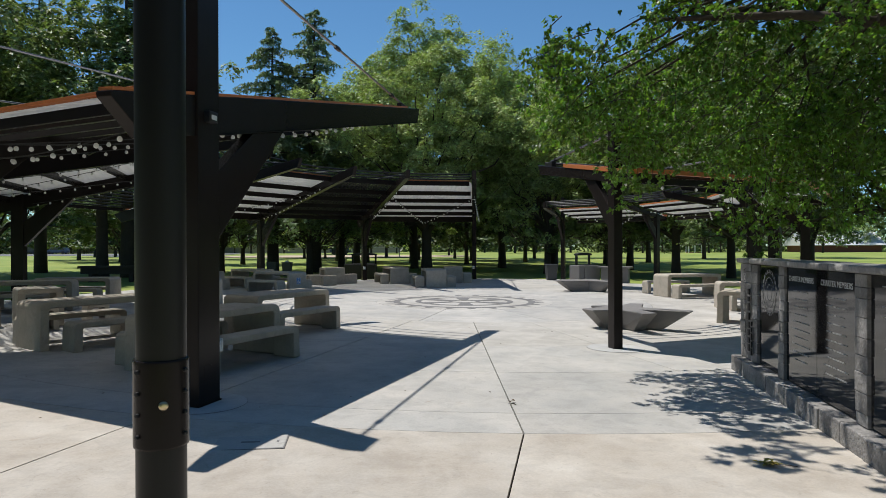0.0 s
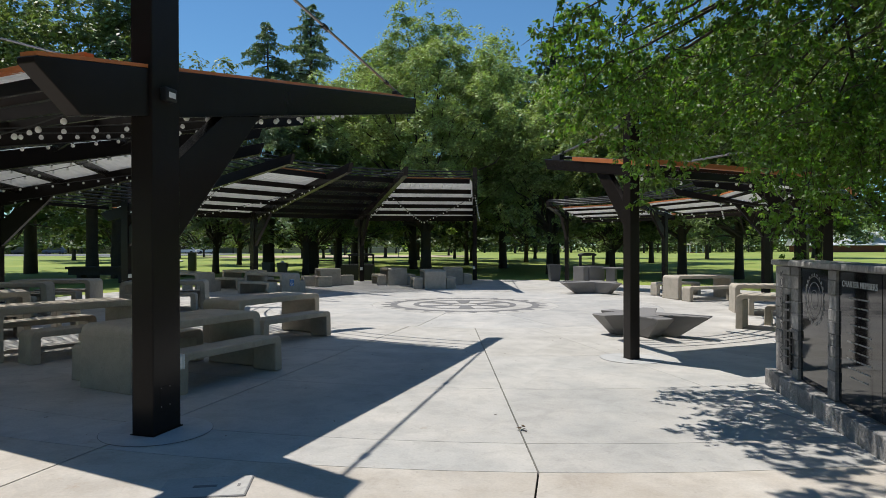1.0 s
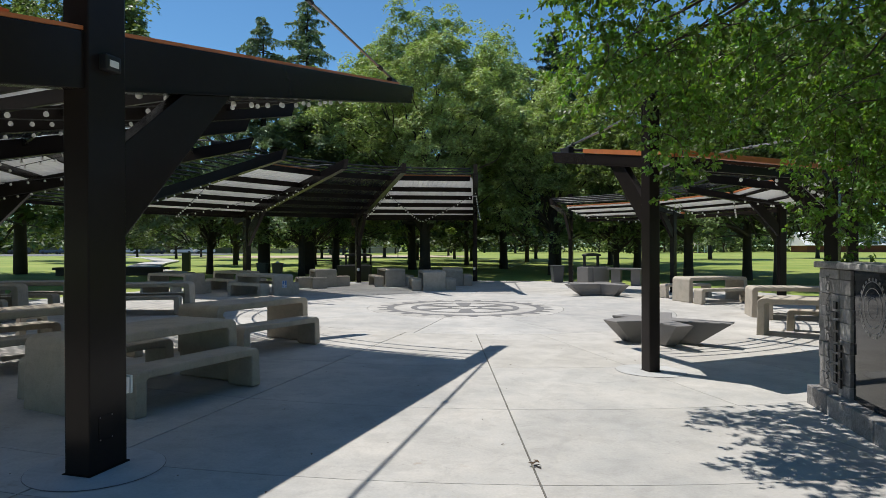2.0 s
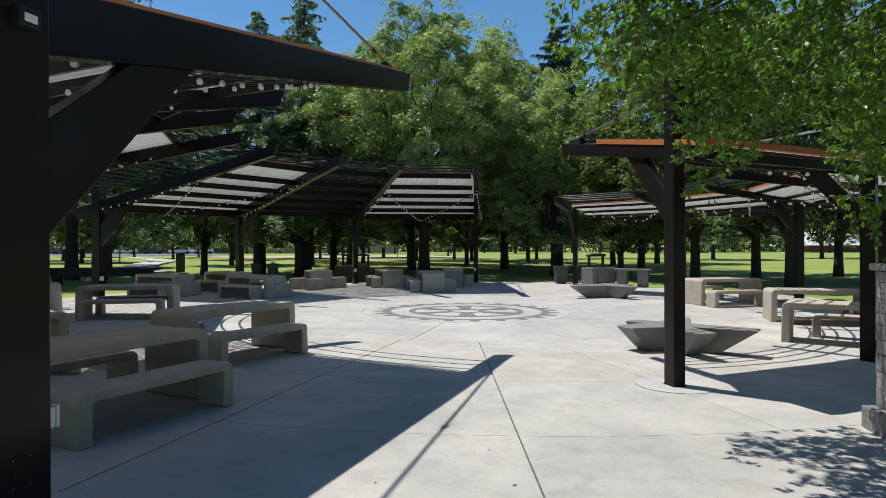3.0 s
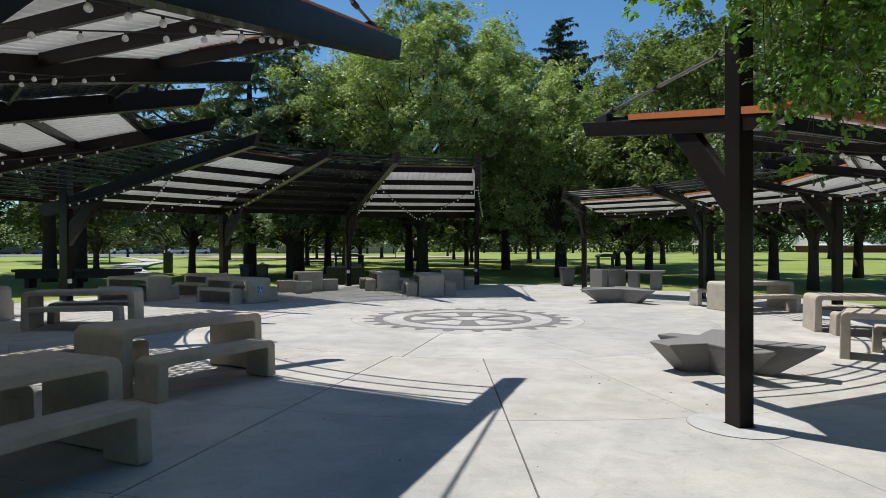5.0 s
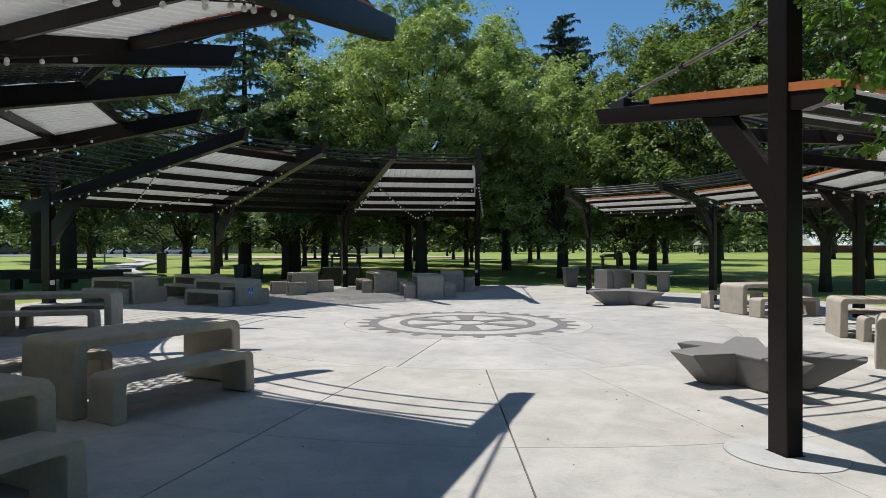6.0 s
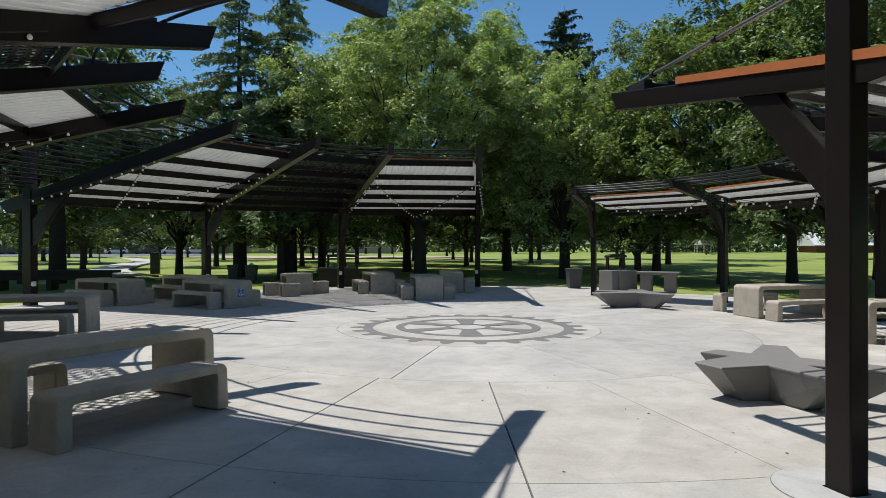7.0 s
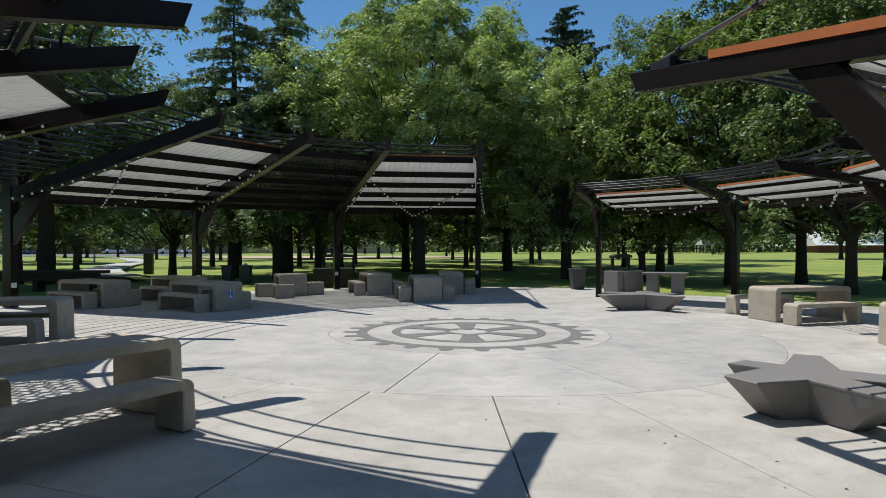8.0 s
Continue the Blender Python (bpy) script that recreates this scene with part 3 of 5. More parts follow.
for k in range(5):
    a0, a1 = RIGHT_ANGLES[k], RIGHT_ANGLES[k + 1]
    mid = (a0 + a1) / 2
    apex = on_ring(mid, 9.7, RIGHT.z(9.7) - 0.30)
    for a, d in ((a0, 1.0), (a1, -1.0)) if k else ():
        string_light(on_ring(a + d, 8.3, RIGHT.under(8.3) + 0.05), apex, 0.04, 0.36, RIGHT_SHIFT)
    string_light(on_ring(a0 + 1, 9.2, RIGHT.under(9.2) + 0.02), on_ring(a1 - 1, 9.2, RIGHT.under(9.2) + 0.02), 0.06, 0.75, RIGHT_SHIFT)

# ---- tables and benches ----


def waterfall(length, width, height, top, leg, radius):
    """A cast piece bent down at both ends: top and two slab legs in one body."""
    outer, inner = [], []
    h, ir = length / 2, max(0.03, radius - 0.05)
    taper = 0.015
    outer.append((-h - taper, 0.0))
    outer.append((-h, height - radius))
    for i in range(1, 7):
        a = math.pi - (math.pi / 2) * i / 6
        outer.append((-h + radius + radius * math.cos(a), height - radius + radius * math.sin(a)))
    outer += [(-x, z) for x, z in outer[::-1]]
    ih, it = h - leg, height - top
    inner.append((-ih - 0.0, 0.0))
    inner.append((-ih, it - ir))
    for i in range(1, 7):
        a = math.pi - (math.pi / 2) * i / 6
        inner.append((-ih + ir + ir * math.cos(a), it - ir + ir * math.sin(a)))
    inner += [(-x, z) for x, z in inner[::-1]]
    bm = bmesh.new()
    rows = []
    for y in (-width / 2, width / 2):
        rows.append(([bm.verts.new((x, y, z)) for x, z in outer], [bm.verts.new((x, y, z)) for x, z in inner]))
    n = len(outer)
    for i in range(n - 1):
        for o, q in rows:
            bm.faces.new((o[i], o[i + 1], q[i + 1], q[i]))
        bm.faces.new((rows[0][0][i], rows[0][0][i + 1], rows[1][0][i + 1], rows[1][0][i]))
        bm.faces.new((rows[0][1][i], rows[0][1][i + 1], rows[1][1][i + 1], rows[1][1][i]))
    for e in (0, n - 1):
        bm.faces.new((rows[0][0][e], rows[1][0][e], rows[1][1][e], rows[0][1][e]))
    bmesh.ops.recalc_face_normals(bm, faces=bm.faces)
    es = [e for e in bm.edges if e.calc_face_angle(0) > 0.9]
    bmesh.ops.bevel(bm, geom=es, offset=0.018, segments=2, affect="EDGES", profile=0.5)
    seam = height - radius - 0.03
    pieces = []
    for keep in ("top", "low", "high"):
        c = bm.copy()
        geom = c.verts[:] + c.edges[:] + c.faces[:]
        bmesh.ops.bisect_plane(c, geom=geom, plane_co=(0, 0, seam), plane_no=(0, 0, 1), clear_inner=keep == "top", clear_outer=keep != "top")
        if keep != "top":
            geom = c.verts[:] + c.edges[:] + c.faces[:]
            bmesh.ops.bisect_plane(c, geom=geom, plane_co=(0, 0, 0), plane_no=(1, 0, 0), clear_inner=keep == "high", clear_outer=keep == "low")
        pieces.append(mesh_of(c, "cast", CAST))
    bm.free()
    return pieces


def cast_piece(name, pieces, m, label, category, group, top_name):
    ob = thing(name, label, category, m, group)
    part(top_name, pieces[0], CAST, ob)
    part("leg", pieces[1], CAST, ob)
    part("leg", pieces[2], CAST, ob)
    return ob


TABLE_LEN, BENCH_LEN = 2.1, 1.75
table_mesh = waterfall(TABLE_LEN, 0.86, 0.76, 0.10, 0.13, 0.10)
bench_mesh = waterfall(BENCH_LEN, 0.39, 0.46, 0.09, 0.13, 0.08)
TABLE_L = "grey-tan cast concrete picnic table with rounded ends, standing on the plaza"
BENCH_L = "low cast concrete bench with rounded ends beside a picnic table"


def table_set(m, benches):
    """A table at m and its benches, each (along, across, turn) from the table's middle."""
    cast_piece("picnic_table", table_mesh, m, TABLE_L, "picnic table", "picnic tables", "tabletop")
    for along, across, turn in benches:
        cast_piece("bench", bench_mesh, m @ pose(along, across, 0, 0, 0, turn), BENCH_L, "bench", "picnic benches", "seat")


PAIR = ((0.0, -0.67, 0.0), (0.0, 0.67, 0.0))
# three tables that stand askew: middle and heading
table_set(pose(-3.42, 9.36, 0, 0, 0, 245.0), ((-0.05, -0.72, 0.0), (-0.06, 0.71, 0.6)))
table_set(pose(-5.97, 11.0, 0, 0, 0, 235.5), ((0.05, -0.69, 0.0), (-0.10, 0.70, 1.0)))
table_set(pose(7.38, 15.01, 0, 0, 0, 328.0), ((0.27, 0.81, 0.0),))
# angle round the centre and radius of the inner end
TABLES = [(242.7, 7.29), (193.6, 7.25), (200.3, 10.75), (187.0, 10.4), (145.6, 7.55), (151.8, 11.0), (139.2, 10.95),
          (98.6, 6.9), (106.2, 10.0), (91.8, 10.0), (16.1, 7.02), (346.8, 7.38)]
for ang, r_in in TABLES:
    pair = {242.7: ((0.90, -0.66, 0.0), (0.09, 0.71, -0.5)), 16.1: ((-0.19, -0.84, 0.0), (0.08, 1.33, 0.0)), 346.8: ((0.07, -0.68, 0.0), (0.0, 0.69, 0.0))}.get(ang, PAIR)
    table_set(radial(ang) @ Matrix.Translation((r_in + TABLE_LEN / 2, 0, 0)), pair)
# small table with stools under a pierced screen
stool_mesh = waterfall(0.40, 0.62, 0.45, 0.08, 0.09, 0.05)
game_mesh = waterfall(0.78, 0.95, 0.76, 0.10, 0.13, 0.06)
for ang, r in ((121.6, 11.3), (219.5, 11.4)):
    cast_piece("game_table", game_mesh, radial(ang) @ Matrix.Translation((r, 0, 0)), "square cast concrete table with four stools round it", "table", "game tables", "tabletop")
    for dx, dy, rz in ((0.0, 0.86, 0), (0.0, -0.86, 0), (0.95, 0, 90), (-0.95, 0.55, 0)):
        cast_piece("stool", stool_mesh, radial(ang) @ pose(r + dx, dy, 0, 0, 0, rz), "low cast concrete stool beside a square table", "stool", "stools", "seat")

# accessibility sign on the inner end of one table
sm = radial(145.6) @ Matrix.Translation((7.55 - 0.012, -0.02, 0.42))
sign = part("sign", boxed((-0.004, -0.105, -0.125), (0.006, 0.105, 0.125), 0.003), SIGN_BLUE)
sign.matrix_world = sm
tagged(sign, "small blue enamel sign with a white wheel symbol", "sign")
wheel = bmesh.new()
for i in range(18):
    a0, a1 = math.radians(150 + 12 * i), math.radians(150 + 12 * (i + 1))
    q = [(r * math.cos(a), r * math.sin(a)) for r, a in ((0.066, a0), (0.066, a1), (0.044, a1), (0.044, a0))]
    wheel.faces.new([wheel.verts.new((-0.006, -y, -0.03 + z)) for y, z in q])
part("symbol", wheel, WHITE_PAINT, sign)
for y0, z0, y1, z1 in ((-0.100, 0.112, 0.100, 0.120), (-0.100, -0.120, 0.100, -0.112), (-0.100, -0.112, -0.092, 0.112), (0.092, -0.112, 0.100, 0.112)):
    part("border", boxed((-0.0065, y0, z0), (-0.0035, y1, z1)), WHITE_PAINT, sign)
part("symbol", boxed((-0.0075, -0.012, -0.05), (-0.0055, 0.012, 0.06)), WHITE_PAINT, sign)
part("symbol", boxed((-0.0075, -0.075, -0.055), (-0.0055, 0.012, -0.035)), WHITE_PAINT, sign)
part("symbol", boxed((-0.0075, -0.018, 0.075), (-0.0055, 0.016, 0.108), 0.0), WHITE_PAINT, sign)


# star-shaped seats: five arms of uneven reach (heading, reach, half width, heading of the next notch)
ARMS = ((61.5, 1.26, 0.15, 94.0), (126.0, 0.80, 0.17, 147.0), (201.5, 0.93, 0.21, 242.0), (280.0, 1.19, 0.16, 301.0), (327.0, 1.42, 0.18, 376.0))


def star_body(sections):
    bm = bmesh.new()
    rows = []
    for z, out, wide, notch in sections:
        ring = []
        for heading, reach, half, cut in ARMS:
            a, b = radians(heading), radians(cut)
            ax, ay = math.cos(a), math.sin(a)
            for side in (-1, 1):
                ring.append(bm.verts.new((ax * reach * out - side * ay * half * wide, ay * reach * out + side * ax * half * wide, z)))
            ring.append(bm.verts.new((notch * math.cos(b), notch * math.sin(b), z)))
        rows.append(ring)
    n = len(rows[0])
    for p, q in zip(rows, rows[1:]):
        for i in range(n):
            bm.faces.new((p[i], p[(i + 1) % n], q[(i + 1) % n], q[i]))
    bm.faces.new(rows[-1])
    bm.faces.new(rows[0][::-1])
    bmesh.ops.recalc_face_normals(bm, faces=bm.faces)
    return mesh_of(bm, "star", CAST_GREY)


star_top = star_body(((0.372, 0.965, 0.97, 0.425), (0.388, 0.985, 0.985, 0.432), (0.405, 0.995, 0.99, 0.434), (0.415, 0.985, 0.98, 0.43), (0.42, 0.968, 0.95, 0.42)))
star_base = star_body(((0.0, 0.58, 0.66, 0.33), (0.372, 0.965, 0.97, 0.425)))
for x, y, rz in ((3.85, 14.24, 0.0), (5.40, 25.0, 235.0)):
    star = thing("star_seat", "dark grey cast star-shaped seat with undercut arms on the plaza", "seat", pose(x, y, 0, 0, 0, rz), "star seats")
    part("seat", star_top, CAST_GREY, star)
    part("base", star_base, CAST_GREY, star)

# ---- memorial wall ----
W0, W1 = Vector((4.25, 9.40, 0)), Vector((3.29, 3.47, 0))
wdir = (W1 - W0).normalized()
wall_m = Matrix.Translation(W0) @ Matrix.Rotation(math.atan2(wdir.y, wdir.x), 4, "Z") @ Matrix.Diagonal((1, 1, 1.025, 1))
# local x runs along the wall towards its near end, local -y faces the plaza
WALL_LEN = (W1 - W0).length
wall = thing("memorial_wall", "low memorial wall of dark ledge stone with polished black granite panels", "memorial wall", wall_m)
part("core", boxed((0.06, 0.05, 0.20), (WALL_LEN, 0.36, 1.50), 0.005), STONE, wall)
rng = random.Random(5)
x = 0.0
while x < WALL_LEN:
    w = rng.uniform(0.42, 0.62)
    part("plinth_stone", boxed((x - 0.03, -0.13 + rng.uniform(-0.006, 0.006), -0.02), (min(x + w, WALL_LEN) - 0.038, 0.5, 0.205 + rng.uniform(-0.004, 0.004)), 0.012), STONE, wall)
    x += w
x = -0.06
while x < WALL_LEN:
    w = rng.uniform(0.55, 0.85)
    part("cap_stone", boxed((x, -0.055 + rng.uniform(-0.008, 0.008), 1.50), (min(x + w, WALL_LEN) - 0.005, 0.42, 1.565 + rng.uniform(-0.004, 0.004)), 0.014), STONE, wall)
    x += w


def stone_column(x0, x1, face):
    z = 0.21
    while z < 1.49:
        h = min(rng.uniform(0.09, 0.19), 1.495 - z)
        if 1.495 - z - h < 0.04:
            h = 1.495 - z
        proud = rng.uniform(0.0, 0.014)
        part("stone", boxed((x0 + rng.uniform(-0.006, 0.006), face - proud, z), (x1 + rng.uniform(-0.006, 0.006), 0.05, z + h - 0.003), 0.006), STONE, wall)
        z += h


def end_stones():
    z = 0.21
    while z < 1.49:
        h = min(rng.uniform(0.06, 0.13), 1.495 - z)
        if 1.495 - z - h < 0.04:
            h = 1.495 - z
        y = 0.0
        while y < 0.38:
            w = min(rng.uniform(0.10, 0.22), 0.40 - y)
            part("stone", boxed((-0.005 - rng.uniform(0, 0.025), y, z), (0.058, y + w - 0.005, z + h - 0.005), 0.008), STONE, wall)
            y += w
        z += h


end_stones()
stone_column(0.0, 0.26, 0.0)
stone_column(0.265, 0.52, 0.0)
stone_column(0.525, 0.785, 0.0)
PANELS = [(0.80, 1.62), (1.82, 2.71), (2.715, 3.64), (3.88, 4.8), (5.0, 5.9)]
for (a, b), (c, d) in zip(PANELS, PANELS[1:]):
    if c - b > 0.05:
        stone_column(b + 0.004, c - 0.004, 0.0)
for a, b in PANELS:
    part("panel", boxed((a, 0.02, 0.225), (b - 0.004, 0.05, 1.49), 0.003), GRANITE, wall, "polished black granite panel")


def letters(text, size, m, mat, parent, name="lettering"):
    cu = bpy.data.curves.new(name, "FONT")
    cu.body = text
    cu.size = size
    cu.align_x = "CENTER"
    cu.extrude = 0.0008
    tmp = bpy.data.objects.new(name, cu)
    me = bpy.data.meshes.new_from_object(tmp)
    bpy.data.objects.remove(tmp)
    me.materials.clear()
    me.materials.append(mat)
    ob = new(name, me)
    ob.parent = parent
    ob.matrix_basis = m
    return ob


def face_pose(x, z):
    """On the granite: text runs along the wall, upright, read from the plaza."""
    return pose(x, 0.018, z, 90, 0, 0)


for a, b in PANELS[1:3]:
    letters("CHARTER MEMBERS", 0.082, face_pose((a + b) / 2, 1.345), LETTER_WHITE, wall)
for pi, (a, b) in enumerate(PANELS[1:]):
    z = 1.235 if pi < 2 else 1.40
    while z > 0.42:
        c, w = (a + b) / 2, rng.uniform(0.34, 0.54)
        # two or three bars stand for one engraved line
        left = c - w / 2
        cutp = left + w * rng.uniform(0.3, 0.5)
        for p, q in ((left, cutp - 0.025), (cutp, cutp + w * 0.13), (cutp + w * 0.13 + 0.02, left + w)):
            part("engraved_line", boxed((p, 0.0165, z), (q, 0.0205, z + rng.uniform(0.011, 0.015))), LETTER, wall)
        z -= 0.082
# round emblem: plain rings and teeth
for r0, r1 in ((0.155, 0.162), (0.115, 0.121), (0.06, 0.066)):
    bm = bmesh.new()
    for i in range(40):
        a0, a1 = 2 * math.pi * i / 40, 2 * math.pi * (i + 1) / 40
        bm.faces.new([bm.verts.new((1.20 + 1.55 * r * math.cos(t), 0.0185, 1.16 + 1.55 * r * math.sin(t))) for r, t in ((r0, a0), (r1, a0), (r1, a1), (r0, a1))])
    part("emblem_ring", bm, LETTER_DIM, wall)
bm = bmesh.new()
for i in range(24):
    a0, a1 = 2 * math.pi * (i - 0.28) / 24, 2 * math.pi * (i + 0.28) / 24
    bm.faces.new([bm.verts.new((1.20 + 1.55 * r * math.cos(t), 0.0185, 1.16 + 1.55 * r * math.sin(t))) for r, t in ((0.164, a0), (0.182, a0), (0.182, a1), (0.164, a1))])
part("emblem_teeth", bm, LETTER_DIM, wall)
# upright lettering on the stone pier; the smaller line cannot be read
letters("WALL OF HONOR", 0.135, pose(0.36, -0.036, 0.88, 90, 0, 0) @ pose(0, 0, 0, 0, 0, 90), LETTER_DARK, wall)
z = 0.34
while z < 1.12:
    h = rng.uniform(0.06, 0.10)
    part("letter_bar", boxed((0.47, -0.046, z), (0.54, -0.026, z + h), 0.004), LETTER_DARK, wall)
    z += h + rng.uniform(0.015, 0.03)
z = 0.30
while z < 0.70:
    h = rng.uniform(0.05, 0.09)
    part("letter_bar", boxed((0.59, -0.046, z), (0.65, -0.026, z + h), 0.004), LETTER_DARK, wall)
    z += h + rng.uniform(0.015, 0.03)

# ---- sleeve-jointed pole beside the path ----
pole = thing("pole", "dark bronze round steel pole with a bolted sleeve", "pole", pose(-0.666, 1.72, 0))
part("shaft", lathe([(0.063, 0.0), (0.063, 0.02), (0.063, 2.6), (0.063, 5.18), (0.063, 5.198), (0.056, 5.21), (0.02, 5.24)], 32), STEEL_TUBE, pole, smooth=True)
sleeve = part("sleeve", lathe([(0.064, 1.175), (0.0684, 1.176), (0.069, 1.182), (0.069, 1.187), (0.069, 1.390), (0.069, 1.396), (0.0684, 1.402), (0.064, 1.403)], 32), STEEL, pole, "bolted two-part sleeve", True)
for s in (-1, 1):
    for z in (1.21, 1.265, 1.32, 1.375):
        b = part("bolt", lathe([(0.006, 0.0), (0.006, 0.008), (0.003, 0.010)], 8), DARK_METAL, sleeve)
        b.matrix_basis = Matrix.Rotation(radians(s * 52 + (-66)), 4, "Z") @ pose(0.068, 0, z, 0, 90, 0)
lock = part("lock", lathe([(0.012, 0.0), (0.012, 0.004), (0.008, 0.007), (0.003, 0.007)], 16), BRASS, sleeve, "brass-coloured key lock", True)
lock.matrix_basis = Matrix.Rotation(radians(-62), 4, "Z") @ pose(0.068, 0, 1.29, 0, 90, 0)
part("base_flange", lathe([(0.15, -0.02), (0.15, 0.016), (0.07, 0.018)], 24), STEEL, pole)

# ---- barbecues, bins, counters ----


def barbecue(m, label, half, mat):
    g = thing("barbecue", label, "barbecue", m, "barbecues")
    part("body", boxed((-half, -0.42, 0), (half, 0.42, 0.80), 0.015), mat, g)
    part("side_wing", boxed((-half - 0.30, -0.34, 0), (-half - 0.005, 0.34, 0.80), 0.012), mat, g)
    part("grate", boxed((-half + 0.1, -0.3, 0.8), (half - 0.1, 0.3, 0.83), 0.004), DARK_METAL, g)
    for s in (-half + 0.06, half - 0.06):
        part("hood_post", boxed((s - 0.045, 0.20, 0.80), (s + 0.045, 0.30, 1.36), 0.008), DARK_METAL, g)
    arch = [(-half, 1.27)] + [(half * math.cos(math.pi - math.pi * i / 10), 1.33 + 0.08 * math.sin(math.pi * i / 10)) for i in range(11)] + [(half, 1.27)]
    part("hood", prism(arch, 0.10, 0.36, 0.006), DARK_METAL, g, "arched dark metal hood")
    return g


barbecue(pose(6.55, 31.25, 0, 0, 0, 32), "grey block barbecue with a dark arched hood", 0.47, CAST_GREY)
barbecue(pose(-4.75, 35.6, -0.03, 0, 0, 0), "dark block barbecue with an arched hood in canopy shade", 0.70, DARK_METAL)
pt = thing("park_table", "dark slab picnic table on the grass", "table", pose(-9.2, 48.5, 0.0, 0, 0, 6))
part("tabletop", boxed((-1.4, -0.4, 0.70), (1.4, 0.4, 0.78), 0.012), DARK_WOOD, pt)
for s in (-0.9, 0.9):
    part("leg", boxed((s - 0.12, -0.3, -0.02), (s + 0.12, 0.3, 0.70), 0.01), DARK_WOOD, pt)
ub = thing("utility_cabinet", "dark green metal utility cabinet on the grass", "utility cabinet", pose(-18.6, 47.6, 0.02, 0, 0, 10))
part("body", boxed((-0.26, -0.2, 0), (0.26, 0.2, 1.28), 0.02), BIN_GREEN, ub)
part("cap", boxed((-0.29, -0.23, 1.28), (0.29, 0.23, 1.34), 0.01), BIN_GREEN, ub)
lp = thing("lamp_post", "slim grey lamp post beside the path", "lamp post", pose(-34.7, 70.7, 0.15))
part("shaft", lathe([(0.08, 0.0), (0.05, 6.0), (0.02, 6.05)], 10), CABLE, lp)
part("head", boxed((-0.3, -0.12, 6.0), (0.3, 0.12, 6.12), 0.03), BIN_GREY, lp)

ct = thing("serving_table", "dark grey slab table on two stout block legs", "table", pose(7.75, 30.5, 0, 0, 0, -25))
part("tabletop", boxed((-0.75, -0.35, 0.68), (0.75, 0.35, 0.76), 0.012), CAST_GREY, ct)
for s in (-0.42, 0.42):
    part("leg", boxed((s - 0.2, -0.24, 0), (s + 0.2, 0.24, 0.685), 0.015), CAST_GREY, ct)


def litter_bin(x, y, rz, label):
    b = thing("litter_bin", label, "bin", pose(x, y, 0, 0, 0, rz), "litter bins")
    bm = bmesh.new()
    lo = [bm.verts.new((sx * 0.22, sy * 0.22, 0)) for sx, sy in ((-1, -1), (1, -1), (1, 1), (-1, 1))]
    hi = [bm.verts.new((sx * 0.28, sy * 0.28, 0.78)) for sx, sy in ((-1, -1), (1, -1), (1, 1), (-1, 1))]
    for i in range(4):
        bm.faces.new((lo[i], lo[(i + 1) % 4], hi[(i + 1) % 4], hi[i]))
    bm.faces.new(lo[::-1])
    bm.faces.new(hi)
    bmesh.ops.bevel(bm, geom=bm.edges[:], offset=0.03, segments=2, affect="EDGES")
    part("body", bm, BIN_GREY, b)
    part("rim", boxed((-0.295, -0.295, 0.76), (0.295, 0.295, 0.81), 0.015), BIN_GREY, b)
    return b


litter_bin(5.15, 33.1, 8, "grey tapered plastic litter bin on the plaza edge")
litter_bin(-10.75, 39.2, -6, "dark grey litter bin beside another bin")
b2 = litter_bin(-9.75, 38.7, 5, "black litter bin with a bag showing beside another bin")
part("bag", lathe([(0.1, 0.80), (0.13, 0.84), (0.06, 0.90), (0.02, 0.92)], 10), WHITE_PAINT, b2, "crumpled pale bag")
# long dark timber table on trestle legs beyond the canopy
lt = thing("trestle_table", "long dark timber table on stout legs on the grass", "table", pose(-16.3, 33.2, -0.05, 0, 0, 4))
part("tabletop", boxed((-2.6, -0.4, 0.70), (2.6, 0.4, 0.82), 0.012), DARK_WOOD, lt)
part("apron", boxed((-2.5, -0.30, 0.42), (2.5, -0.22, 0.70), 0.008), DARK_WOOD, lt)
for s in (-2.0, 0.0, 2.0):
    part("leg", boxed((s - 0.1, -0.3, 0), (s + 0.1, 0.3, 0.70), 0.01), DARK_WOOD, lt)

# ---- park beyond ----
def strip(points, width, mat, name, label, category, z):
    bm = bmesh.new()
    rows = []
    for i, p in enumerate(points):
        d = (Vector(points[min(i + 1, len(points) - 1)]) - Vector(points[max(i - 1, 0)])).normalized()
        s = Vector((-d.y, d.x)) * width / 2
        rows.append([bm.verts.new((p[0] + q * s.x, p[1] + q * s.y, zz)) for q, zz in ((-1, z - 0.1), (-1, z), (1, z), (1, z - 0.1))])
    for a, b in zip(rows, rows[1:]):
        for k in range(3):
            bm.faces.new((a[k], b[k], b[k + 1], a[k + 1]))
    return tagged(part(name, bm, mat), label, category, kind="structure")


strip([(-16.0, 39.5), (-19.5, 44), (-22.4, 49), (-25.5, 56), (-28.5, 64), (-31.5, 74), (-37, 84), (-44, 96), (-60, 112)], 2.4, PATH_CONCRETE, "path", "pale concrete footpath across the lawn", "path", 0.235)
strip([(-170, 128), (-105, 133), (-46, 138)], 34.0, ASPHALT, "car_park", "pale grey asphalt car park beyond the lawn", "car park", 0.24)
bm = bmesh.new()
bm.faces.new([bm.verts.new((-18 + 22 * math.cos(t * math.pi / 16), 104 + 12 * math.sin(t * math.pi / 16), 0.235)) for t in range(32)])
tagged(part("infield", bm, SAND), "tan sand ball field beyond the trees", "ball field", kind="structure")
